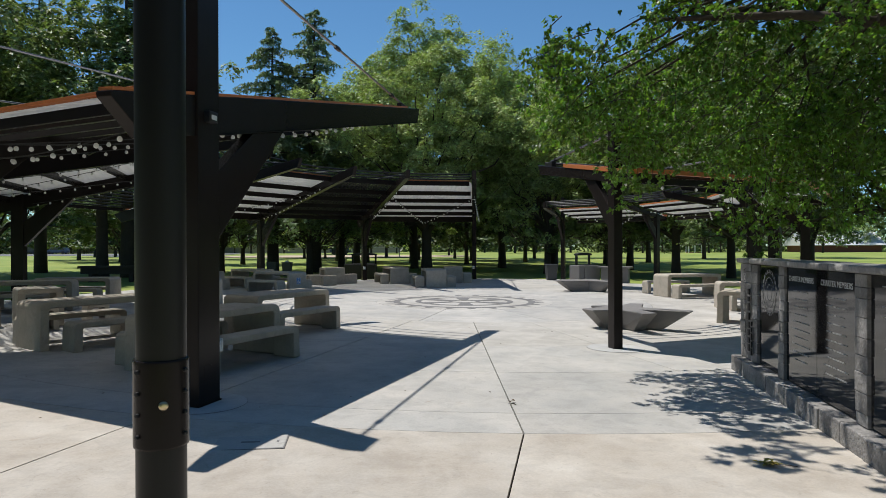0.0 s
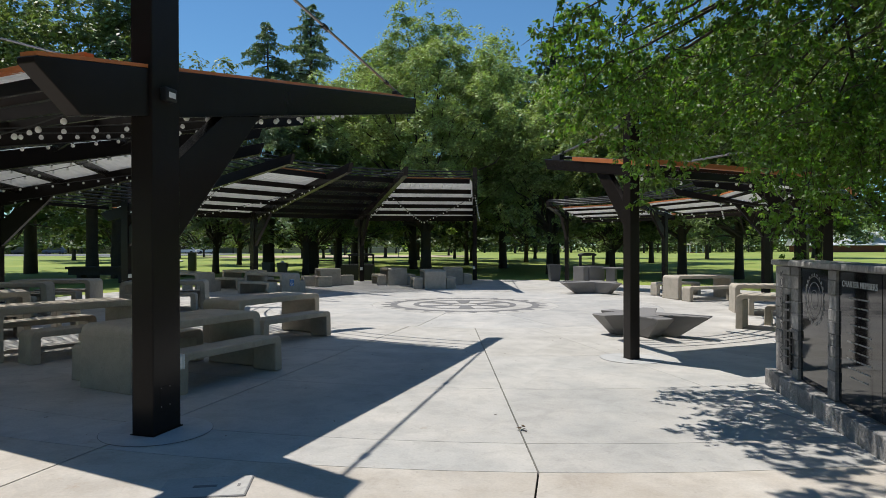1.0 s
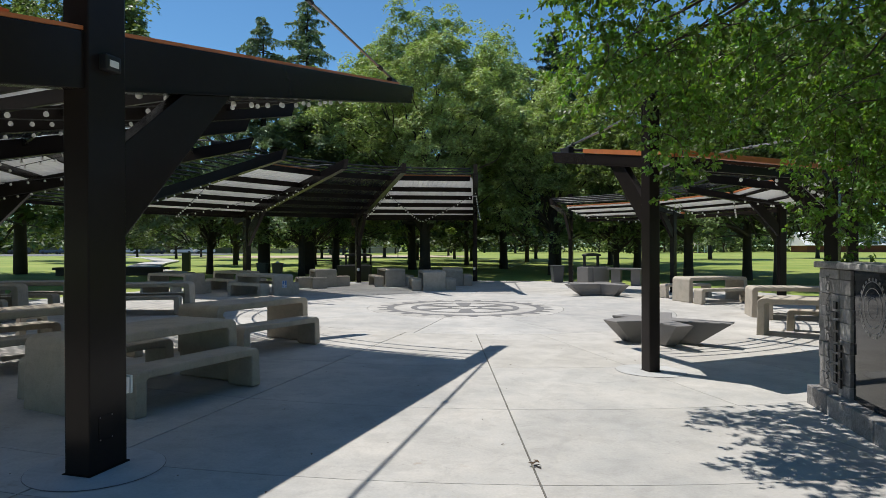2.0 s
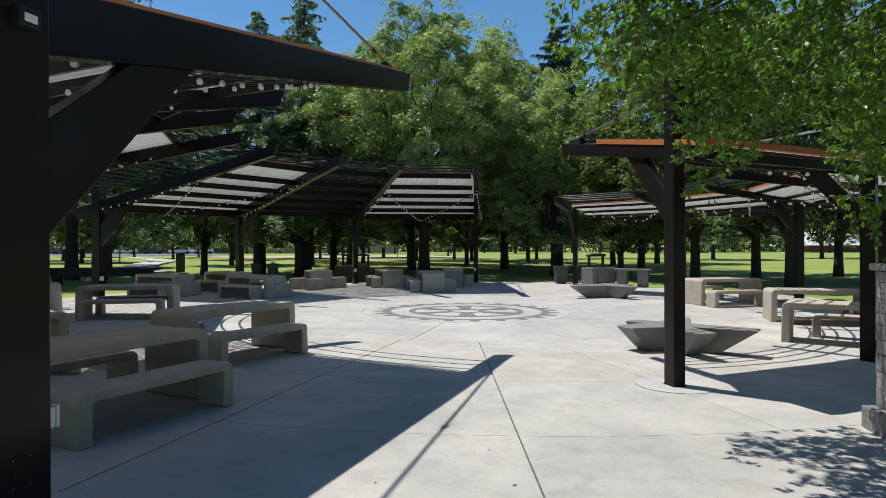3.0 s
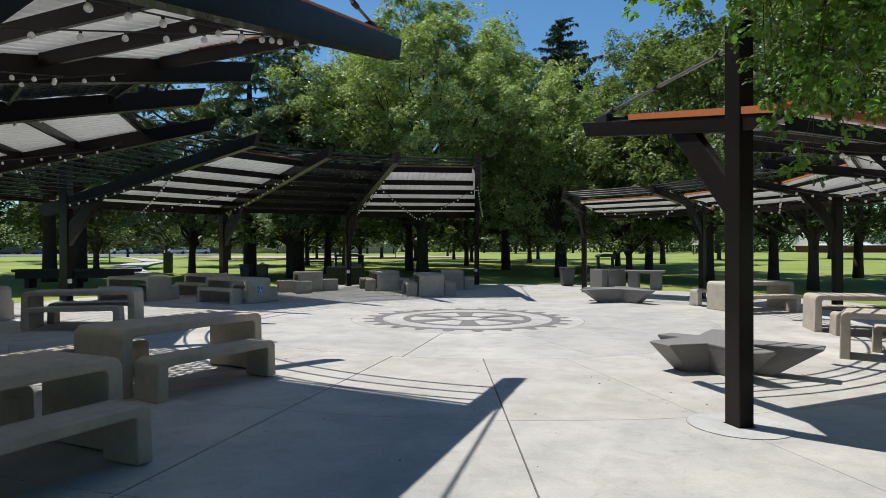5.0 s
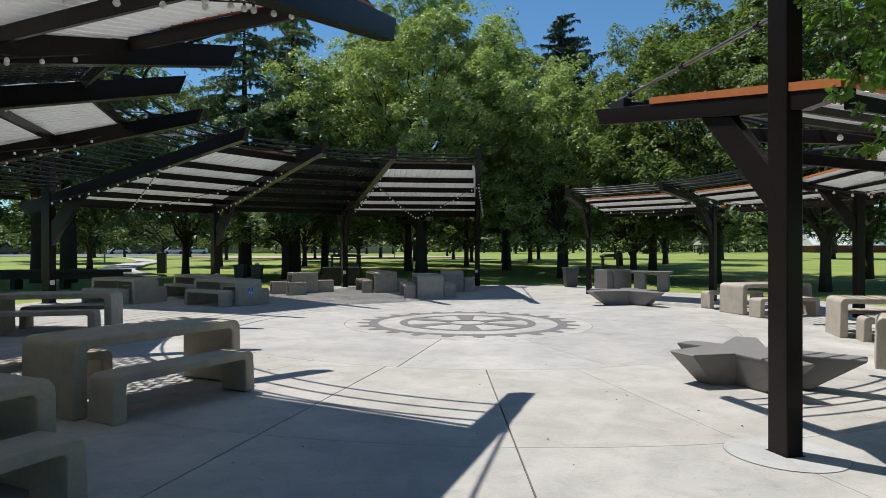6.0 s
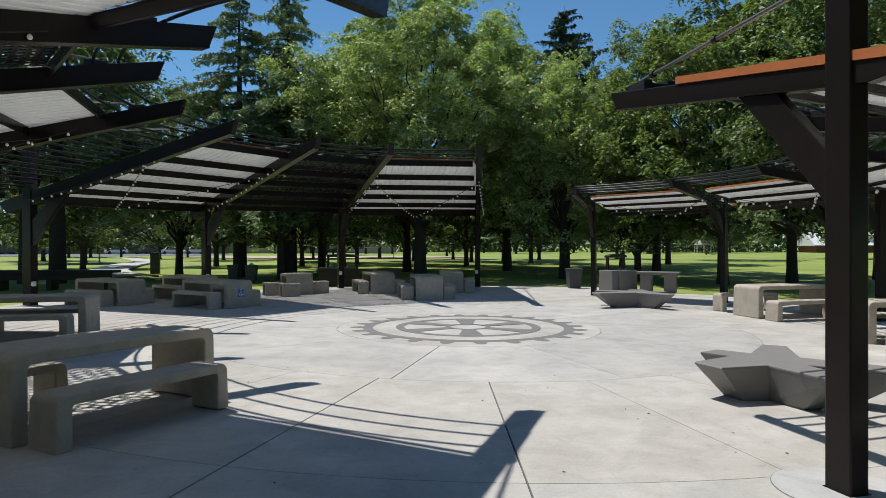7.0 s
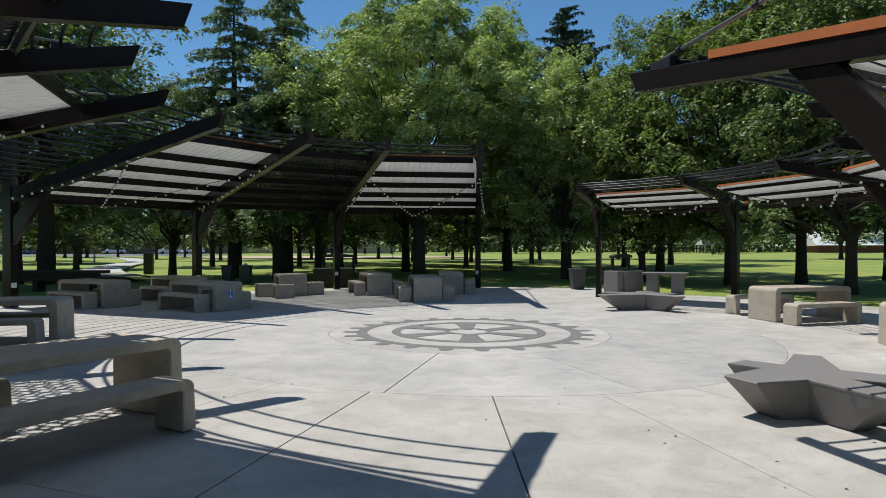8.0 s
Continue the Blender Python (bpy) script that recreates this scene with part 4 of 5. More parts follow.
tagged(part("boundary_wall", boxed((-190, 172, 0), (-14, 172.4, 2.3)), BLOCK_WALL), "long low grey block wall along the road", "wall", kind="structure")


def car(x, y, rz, mat, label, length=4.6, height=1.65):
    c = thing("car", label, "car", pose(x, y, 0.24, 0, 0, rz), "parked cars")
    h = length / 2
    side = [(-h, 0.35), (-h, 0.80), (-h + 0.15, 0.95), (-h * 0.62, 1.0), (-h * 0.42, height - 0.05), (-h * 0.2, height), (h * 0.55, height), (h * 0.82, height - 0.12),
            (h * 0.95, 0.98), (h, 0.85), (h, 0.35)]
    part("body", prism(side, -0.88, 0.88, 0.06), mat, c)
    glass = [(-h * 0.57, 1.0), (-h * 0.40, height - 0.1), (h * 0.55, height - 0.1), (h * 0.80, 1.0)]
    part("window", prism(glass, -0.895, 0.895, 0.0), CAR_GLASS, c)
    for sx in (-h * 0.62, h * 0.62):
        for sy in (-0.8, 0.8):
            w = part("wheel", lathe([(0.10, -0.11), (0.33, -0.11), (0.34, 0.0), (0.33, 0.11), (0.10, 0.11)], 16), RUBBER, c)
            w.matrix_basis = pose(sx, sy, 0.34, 90, 0, 0)
    return c


for args in ((-74, 150, 35, CAR_WHITE, "white estate car parked under trees"), (-67.3, 149, 15, CAR_DARK, "black estate car parked under trees"), (-60.4, 147, 30, CAR_WHITE, "white saloon car parked under trees"),
             (-56.5, 150, 35, CAR_WHITE, "white van parked under trees"), (-90.5, 148, 10, CAR_BLUE, "dark blue car parked under trees"), (-99, 150, 20, CAR_DARK, "black car parked under trees"), (-25, 146, 12, CAR_BLUE, "blue car parked beyond the ball field")):
    car(*args)
# volleyball net on the sand
net = thing("volleyball_net", "slack white-banded volleyball net between two slim posts", "volleyball net", pose(-11.0, 96.5, 0.235, 0, 0, 18))
for sx in (-3.4, 3.4):
    part("post", lathe([(0.06, 0.0), (0.06, 2.45), (0.02, 2.5)], 8), CABLE, net)
    net.children[-1].matrix_basis = pose(sx, 0, 0)
for z, h in ((2.36, 0.05), (1.42, 0.03)):
    part("band", boxed((-3.35, -0.01, z - h), (3.35, 0.01, z + h)), WHITE_PAINT, net)
mesh_bm = bmesh.new()
for i in range(34):
    box(mesh_bm, (-3.3 + 0.2 * i - 0.008, -0.004, 1.44), (-3.3 + 0.2 * i + 0.008, 0.004, 2.32))
for i in range(4):
    box(mesh_bm, (-3.3, -0.004, 1.60 + 0.2 * i - 0.008), (3.3, 0.004, 1.60 + 0.2 * i + 0.008))
part("netting", mesh_bm, CABLE, net)
# hall with a pale roof
hall = thing("hall", "long low red-brown hall with a pale sloping roof", "building", pose(92, 158, 0.15, 0, 0, -8))
part("wall", boxed((-8.5, -5, 0), (8.5, 5, 1.7)), BRICK_RED, hall)
part("roof", prism([(-6, 1.75), (0, 4.9), (6, 1.75), (6, 1.6), (-6, 1.6)], -9.2, 9.2, frame_m=Matrix.Rotation(radians(90), 4, "Z")), ROOF_PALE, hall)
gz = thing("gazebo", "small pale open garden pavilion far across the lawn", "gazebo", pose(56, 150, 0.15) @ Matrix.Diagonal((0.7, 0.7, 0.7, 1)))
part("roof", lathe([(3.2, 2.6), (3.3, 2.7), (1.2, 4.2), (1.2, 4.6), (0.1, 5.4)], 8), BLOCK_WALL, gz)
for k in range(8):
    a = radians(45 * k + 22)
    part("post", boxed((2.8 * math.cos(a) - 0.1, 2.8 * math.sin(a) - 0.1, 0), (2.8 * math.cos(a) + 0.1, 2.8 * math.sin(a) + 0.1, 2.65)), WHITE_PAINT, gz)
part("floor", lathe([(3.0, 0.0), (3.0, 0.25), (0.1, 0.26)], 8), BRICK_RED, gz)

# ---- trees ----


def leaf_mesh(name, centres, normals, size, mat, rng_np, slim=0.55):
    """Many small leaves as folded kites round the given places."""
    n = len(centres)
    u = rng_np.normal(size=(n, 3))
    u -= normals * np.sum(u * normals, axis=1, keepdims=True)
    u /= np.linalg.norm(u, axis=1, keepdims=True) + 1e-9
    v = np.cross(normals, u)
    s = (size * rng_np.uniform(0.6, 1.25, size=(n, 1)))
    fold = normals * s * 0.12
    pts = np.stack([centres - u * s * 0.5, centres + v * s * slim * 0.5 + fold, centres + u * s * 0.5, centres - v * s * slim * 0.5 + fold], axis=1).reshape(-1, 3)
    me = bpy.data.meshes.new(name)
    me.vertices.add(4 * n)
    me.vertices.foreach_set("co", pts.astype(np.float32).ravel())
    me.loops.add(4 * n)
    me.loops.foreach_set("vertex_index", np.arange(4 * n, dtype=np.int32))
    me.polygons.add(n)
    me.polygons.foreach_set("loop_start", np.arange(0, 4 * n, 4, dtype=np.int32))
    me.update(calc_edges=True)
    me.materials.append(mat)
    return me


def limb_path(rng, start, end, wobble, steps=7):
    a, b = Vector(start), Vector(end)
    pts = []
    for i in range(steps + 1):
        f = i / steps
        q = a.lerp(b, f)
        q += Vector((rng.uniform(-1, 1), rng.uniform(-1, 1), rng.uniform(-0.5, 0.5))) * wobble * math.sin(math.pi * f)
        q.z += 0.12 * (b - a).length * math.sin(math.pi * f * 0.5) * (1 - f)
        pts.append(q)
    return pts


def merge(bm, other):
    me = bpy.data.meshes.new("join")
    other.to_mesh(me)
    other.free()
    bm.from_mesh(me)
    bpy.data.meshes.remove(me)


def broad_tree_meshes(seed, height, crown_r, clear, trunk_r, leaves, leaf_size, mat, clumps=150, puff=0.095, twigs=44):
    """Meshes of a broad-leaved tree: trunk with limbs, and a crown of many leaves in clumps."""
    rng, rn = random.Random(seed), np.random.default_rng(seed)
    lean = Vector((rng.uniform(-0.3, 0.3), rng.uniform(-0.3, 0.3), 0))
    wood = tube([lean * f * f + Vector((0, 0, f * (clear + height * 0.25))) for f in [i / 8 for i in range(9)]],
                [trunk_r * (1.3, 1.08, 1.0, 1.0, 0.95, 0.9, 0.82, 0.7, 0.55)[i] for i in range(9)], 12)
    mid_z = clear + (height - clear) * 0.45
    half_h = (height - clear) / 2 * 1.05
    centres = []
    tries = 0
    while len(centres) < clumps and tries < 9000:
        tries += 1
        d = Vector((rng.gauss(0, 1), rng.gauss(0, 1), rng.gauss(0, 1))).normalized()
        f = rng.uniform(0.4, 1.0) ** 0.4
        if d.z < 0.1:
            # the crown is a dome: it keeps its width down to the lowest boughs
            flat = max(0.92, math.hypot(d.x, d.y)) / (math.hypot(d.x, d.y) + 1e-6)
            d.x, d.y = d.x * flat, d.y * flat
        lump = 0.78 + 0.55 * noise.noise(d * 2.3 + Vector((seed * 3.1, 0, 0)))
        p = Vector((d.x * crown_r * f * lump, d.y * crown_r * f * lump, mid_z + d.z * half_h * f * lump))
        if p.z < clear * 0.86:
            continue
        if p.z > mid_z:
            k = 1 - 0.28 * (p.z - mid_z) / half_h
            p.x *= k
            p.y *= k
        centres.append(p)
    for i in range(min(11, twigs // 2)):
        tgt = centres[rng.randrange(len(centres))] * 0.9
        z0 = clear * rng.uniform(0.75, 1.1)
        b = limb_path(rng, (lean.x * 0.5, lean.y * 0.5, z0), tgt, crown_r * 0.07)
        merge(wood, tube(b, [trunk_r * (0.5 - 0.06 * j) for j in range(8)], 6))
    for p in centres[:twigs]:
        z0 = max(clear, p.z - crown_r * rng.uniform(0.25, 0.5))
        merge(wood, tube(limb_path(rng, (p.x * 0.45, p.y * 0.45, z0), p, crown_r * 0.04, 4), [0.055, 0.045, 0.035, 0.025, 0.012], 5))
    wood_me = mesh_of(wood, "trunk", BARK, True)
    per = leaves // len(centres)
    pts, nors = [], []
    for p in centres:
        out = np.array([p.x, p.y, (p.z - mid_z) * 0.8])
        out = out / (np.linalg.norm(out) + 1e-6)
        k = int(per * rng.uniform(0.5, 1.6))
        size = crown_r * puff * rng.uniform(0.6, 1.4)
        # a low mound of leaves, dense over its top and open below
        d = rn.normal(size=(k, 3)) + out * 0.4 + np.array([0, 0, 0.55])
        d /= np.linalg.norm(d, axis=1, keepdims=True) + 1e-9
        ragged = 1.0 + 0.28 * np.sin(3.0 * np.arctan2(d[:, 1], d[:, 0]) + rng.uniform(0, 6.28)) + 0.16 * np.sin(7.0 * np.arctan2(d[:, 1], d[:, 0]) + rng.uniform(0, 6.28))
        q = d * size * (ragged * rn.uniform(0.45, 1.0, size=k) ** 0.5)[:, None] * np.array([1.15, 1.15, 0.58])
        q[:, 2] -= 0.32 * np.linalg.norm(q[:, :2], axis=1) ** 2 / size
        q += np.array(p)
        keep = q[:, 2] > clear * 0.84
        q, d = q[keep], d[keep]
        pts.append(q)
        nn = rn.normal(size=(len(q), 3)) * 0.30 + d * 0.45 + np.array([-0.1, 0, 0.7])
        nors.append(nn / (np.linalg.norm(nn, axis=1, keepdims=True) + 1e-9))
    pts = np.concatenate(pts)
    peak = np.quantile(pts[:, 2], 0.998)
    high = pts[:, 2] > clear
    pts[high, 2] = clear + (pts[high, 2] - clear) * (height - clear) / (peak - clear)
    return wood_me, leaf_mesh("crown", pts, np.concatenate(nors), leaf_size, mat, rn)


def plant(name, meshes, label, x, y, rz=0.0, scale=1.0, tall=1.0, group="park trees", z=None):
    base = thing(name, label, "tree", group=group)
    dist = math.hypot(x - CENTRE.x, y - CENTRE.y)
    base.matrix_world = pose(x, y, (-0.08 + max(0.0, min(1.0, (dist - 22) / 60)) * 0.2) if z is None else z, 0, 0, rz) @ Matrix.Diagonal((scale, scale, scale * tall, 1))
    part("trunk", meshes[0], BARK, base)
    part("crown", meshes[1], None, base)
    return base


ELM = broad_tree_meshes(11, 17.2, 8.0, 3.4, 0.33, 140000, 0.19, LEAF_ELM, 1050, 0.062)
ELM2 = broad_tree_meshes(23, 15.4, 6.4, 3.0, 0.27, 56000, 0.23, LEAF_ELM, 560, 0.075)
DARK = broad_tree_meshes(31, 16.0, 7.0, 2.9, 0.27, 46000, 0.24, LEAF_DARK, 560, 0.075)
DARK2 = broad_tree_meshes(47, 14.5, 6.6, 2.8, 0.25, 44000, 0.24, LEAF_DARK, 540, 0.075)
STOUT = broad_tree_meshes(61, 12.5, 6.2, 3.6, 0.26, 36000, 0.24, LEAF_DARK, 400, 0.085)
# SMALL and FAR_DARK carry crown shade in their leaf colour
SMALL = broad_tree_meshes(53, 8.5, 4.4, 2.4, 0.2, 3600, 0.50, LEAF_FAR_SHADED, 110, 0.13, 12)
FAR_ELM = broad_tree_meshes(67, 15.4, 6.4, 2.5, 0.24, 4600, 0.60, LEAF_ELM, 190, 0.12, 14)
FAR_DARK = broad_tree_meshes(71, 15.0, 6.8, 2.3, 0.24, 4600, 0.66, LEAF_FAR_SHADED, 190, 0.12, 14)
ELM_L, DARK_L = "tall spreading tree with fresh green leaves", "broad dense tree with dark green leaves"
SMALL_L = "small park tree, leaves darkened for shade"
for mesh, label, x, y, rz, k, tall in (
        (ELM, ELM_L, -1.6, 43.8, 20, 1.0, 1.0), (ELM2, ELM_L, -2.9, 52, 200, 1.0, 1.06), (ELM2, ELM_L, 4.2, 53, 110, 1.05, 1.14), (FAR_DARK, DARK_L, -4, 66, 50, 0.85, 0.9), (FAR_DARK, DARK_L, 8, 70, 140, 0.85, 0.9), (DARK2, DARK_L, 14.5, 61, 230, 0.85, 0.95), (FAR_DARK, DARK_L, 11, 86, 0, 0.8, 0.85), (FAR_DARK, DARK_L, 21, 88, 200, 0.8, 0.85), (FAR_DARK, DARK_L, -13, 64, 10, 0.8, 0.85), (DARK, DARK_L, 9.6, 39.5, 260, 0.62, 0.9), (FAR_DARK, DARK_L, 1.5, 62, 70, 0.8, 0.85), (FAR_DARK, DARK_L, -9, 70, 170, 0.8, 0.85), (FAR_DARK, DARK_L, 6, 78, 20, 0.85, 0.9), (FAR_DARK, DARK_L, -4, 80, 220, 0.8, 0.85), (ELM2, ELM_L, -8.0, 55, 290, 1.05, 1.02),
        (ELM2, ELM_L, 6.3, 42.2, 10, 0.78, 0.98), (DARK, DARK_L, 13.1, 47.6, 150, 0.9, 1.1), (DARK2, DARK_L, 12.7, 36.7, 250, 0.9, 1.08), (DARK2, DARK_L, 15.4, 35.8, 300, 0.85, 1.2),
        (DARK, DARK_L, 14.6, 31.0, 45, 0.72, 1.05), (DARK2, DARK_L, 20.5, 29, 120, 1.0, 1.1), (FAR_DARK, DARK_L, 22, 40, 190, 0.95, 1.05), (FAR_DARK, DARK_L, 31, 80, 60, 0.9, 0.9), (FAR_DARK, DARK_L, 46, 84, 20, 0.9, 0.9),
        (STOUT, DARK_L, -9.1, 41.8, 130, 0.72, 0.85), (DARK, DARK_L, -15.7, 44.3, 210, 0.75, 0.95), (FAR_DARK, DARK_L, -20.2, 62.8, 30, 0.85, 0.9), (STOUT, DARK_L, -20.4, 37.8, 75, 1.2, 1.1), (ELM2, ELM_L, -7.9, 47, 40, 0.82, 0.98),
        (DARK2, DARK_L, -25, 31, 330, 1.05, 1.15), (DARK, DARK_L, -22, 23, 95, 1.0, 1.1), (FAR_DARK, DARK_L, -30, 42, 10, 1.0, 1.0), (FAR_DARK, DARK_L, -38.9, 71, 15, 0.8, 0.75), (FAR_DARK, DARK_L, -36.6, 71.5, 95, 0.8, 0.75),
        (FAR_DARK, DARK_L, -46.5, 80.5, 200, 0.9, 0.8), (FAR_DARK, DARK_L, -28, 56, 240, 0.8, 0.85), (FAR_ELM, ELM_L, -20.4, 90, 10, 0.75, 0.65), (FAR_DARK, DARK_L, -17.6, 90.5, 100, 0.7, 0.65), (SMALL, SMALL_L, -9.6, 96, 0, 1.1, 1.0),
        (FAR_DARK, DARK_L, 0.5, 88, 60, 0.75, 0.75), (DARK, DARK_L, 2.4, 76.5, 160, 0.7, 0.8), (FAR_DARK, DARK_L, -27, 84, 300, 0.8, 0.75), (FAR_ELM, ELM_L, -13, 74, 260, 0.8, 0.8), (DARK, DARK_L, 20, 66, 310, 0.85, 0.95)):
    plant("tree", mesh, label, x, y, rz, k, tall)
rng = random.Random(77)
x = -128.0
while x < 150:
    mesh, label = rng.choice(((FAR_ELM, ELM_L), (FAR_DARK, DARK_L), (FAR_DARK, DARK_L), (SMALL, SMALL_L)))
    k = rng.uniform(0.65, 0.85) if mesh is not SMALL else rng.uniform(0.9, 1.2)
    plant("tree", mesh, label, x, rng.uniform(158, 170) if x < -40 else rng.uniform(140, 168), rng.uniform(0, 360), k, rng.uniform(0.75, 0.95))
    x += rng.uniform(4.5, 8.5)
for i in range(26):
    x, y = rng.uniform(-62, 4), rng.uniform(88, 136)
    if (x < -30 and y > 108) or (-38 < x < -2 and 88 < y < 116):
        continue
    mesh, label = rng.choice(((FAR_ELM, ELM_L), (FAR_DARK, DARK_L), (SMALL, SMALL_L)))
    plant("tree", mesh, label, x, y, rng.uniform(0, 360), rng.uniform(0.7, 0.9), rng.uniform(0.7, 0.9))


# unseen trees added behind and beside the plaza's near side to block skylight
for x, y, rz, k in ((-20, 11.5, 120, 0.9), (-17, 3.5, 50, 1.0), (-14, -5, 200, 1.0), (-7, -10, 20, 0.95), (-20, -3, 10, 1.0), (-16, -12, 80, 1.0), (-9, -16, 150, 0.95), (-2, -14, 220, 1.0), (5, -17, 290, 1.0), (12, -13, 330, 1.0), (18, -6, 40, 1.0), (23, 3, 100, 1.0), (22, 13, 200, 0.9),
                    (-25, 7, 260, 1.0), (-12, -24, 310, 1.2), (1, -26, 30, 1.2), (14, -25, 190, 1.2)):
    plant("tree", FAR_DARK, DARK_L, x, y, rz, k, 0.95)


# far woods closing the park, their dense shade painted into the leaf colour
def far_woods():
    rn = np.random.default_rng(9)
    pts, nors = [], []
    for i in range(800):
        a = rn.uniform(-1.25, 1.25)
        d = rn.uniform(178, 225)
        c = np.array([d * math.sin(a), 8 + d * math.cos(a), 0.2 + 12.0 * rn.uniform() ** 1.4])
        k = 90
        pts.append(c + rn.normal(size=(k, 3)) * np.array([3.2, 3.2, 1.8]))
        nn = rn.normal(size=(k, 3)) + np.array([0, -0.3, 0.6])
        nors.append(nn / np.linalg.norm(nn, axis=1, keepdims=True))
    return leaf_mesh("far_woods", np.concatenate(pts), np.concatenate(nors), 1.5, LEAF_FAR_SHADED, rn)


tagged(part("far_woods", far_woods(), None), "belt of woods on the far side of the park, darkened for shade", "woods", kind="stuff")


def cedar_meshes(seed, height, spread, mat, low=0.27, lift=0.10, sag=0.30, hang=0.22, gap=0.034, needle=0.24):
    """A conifer: straight trunk, tiers of branches with side twigs, and needles hanging from the twigs."""
    rng, rn = random.Random(seed), np.random.default_rng(seed)
    wood = tube([(0, 0, height * i / 10) for i in range(11)], [0.42 * (1 - i / 10.15) for i in range(11)], 10)
    pts, nors = [], []
    z = height * low
    while z < height * 0.985:
        f = (z - height * low) / (height * (1 - low))
        tier = (spread * (1 - f) ** 0.66 * (0.35 + 0.65 * (1 - f)) + 0.35) * rng.uniform(0.8, 1.1)
        for k in range(rng.choice((4, 5, 6))):
            a = rng.uniform(0, 2 * math.pi)
            zb = z + rng.uniform(-0.014, 0.014) * height
            L = tier * rng.uniform(0.5, 1.12)
            ca, sa = math.cos(a), math.sin(a)
            line = [Vector((ca * L * q, sa * L * q, zb + L * (lift * q - sag * q * q))) for q in (0, 0.2, 0.4, 0.6, 0.8, 0.98)]
            merge(wood, tube(line, [0.045 * (1 - i / 5.6) for i in range(6)], 4))
            count = max(6, int(L / 0.17))
            for t in range(count):
                q0 = 0.12 + 0.90 * (t + rng.random()) / count
                side = rng.choice((-1, 1)) * L * 0.30 * (1.12 - q0) * rng.uniform(0.4, 1.1) + rng.uniform(-0.05, 0.05)
                n = int(10 + 20 * abs(side))
                w = rn.uniform(0, 1, size=n)
                q = q0 + 0.10 * w
                px = ca * L * q - sa * side * w
                py = sa * L * q + ca * side * w
                pz = zb + L * (lift * q - sag * q * q) - np.abs(rn.normal(size=n)) * hang * (0.3 + 0.5 * w) - 0.18 * abs(side) * w * w
                pts.append(np.stack([px, py, pz], axis=1))
                nn = rn.normal(size=(n, 3)) * 0.55 + np.array([0, 0, 0.8])
                nors.append(nn / np.linalg.norm(nn, axis=1, keepdims=True))
        z += height * rng.uniform(0.75, 1.25) * gap
    return mesh_of(wood, "trunk", BARK, True), leaf_mesh("crown", np.concatenate(pts), np.concatenate(nors), needle, mat, rn, 0.22)


CEDAR, CEDAR2 = cedar_meshes(5, 17.0, 8.2, NEEDLE, gap=0.027, needle=0.36), cedar_meshes(8, 20.0, 7.0, NEEDLE, gap=0.030, needle=0.34)
REDWOOD = cedar_meshes(13, 20.4, 10.5, NEEDLE_DARK, 0.2, 0.28, 0.12, 0.20, 0.0175, 0.42)
CEDAR_L = "tall cedar with drooping grey-green branches"
for mesh, label, x, y, rz, k in ((CEDAR, CEDAR_L, -9.4, 45.0, 0, 1.08), (CEDAR, CEDAR_L, -12.2, 44.5, 110, 1.0), (CEDAR2, CEDAR_L, -19.0, 38, 140, 1.0),
                                 (REDWOOD, "tall narrow dark green conifer with a pointed top", 9.0, 57, 20, 1.0), (CEDAR2, CEDAR_L, -28, 44, 250, 1.05)):
    plant("cedar", mesh, label, x, y, rz, k, group="cedars")


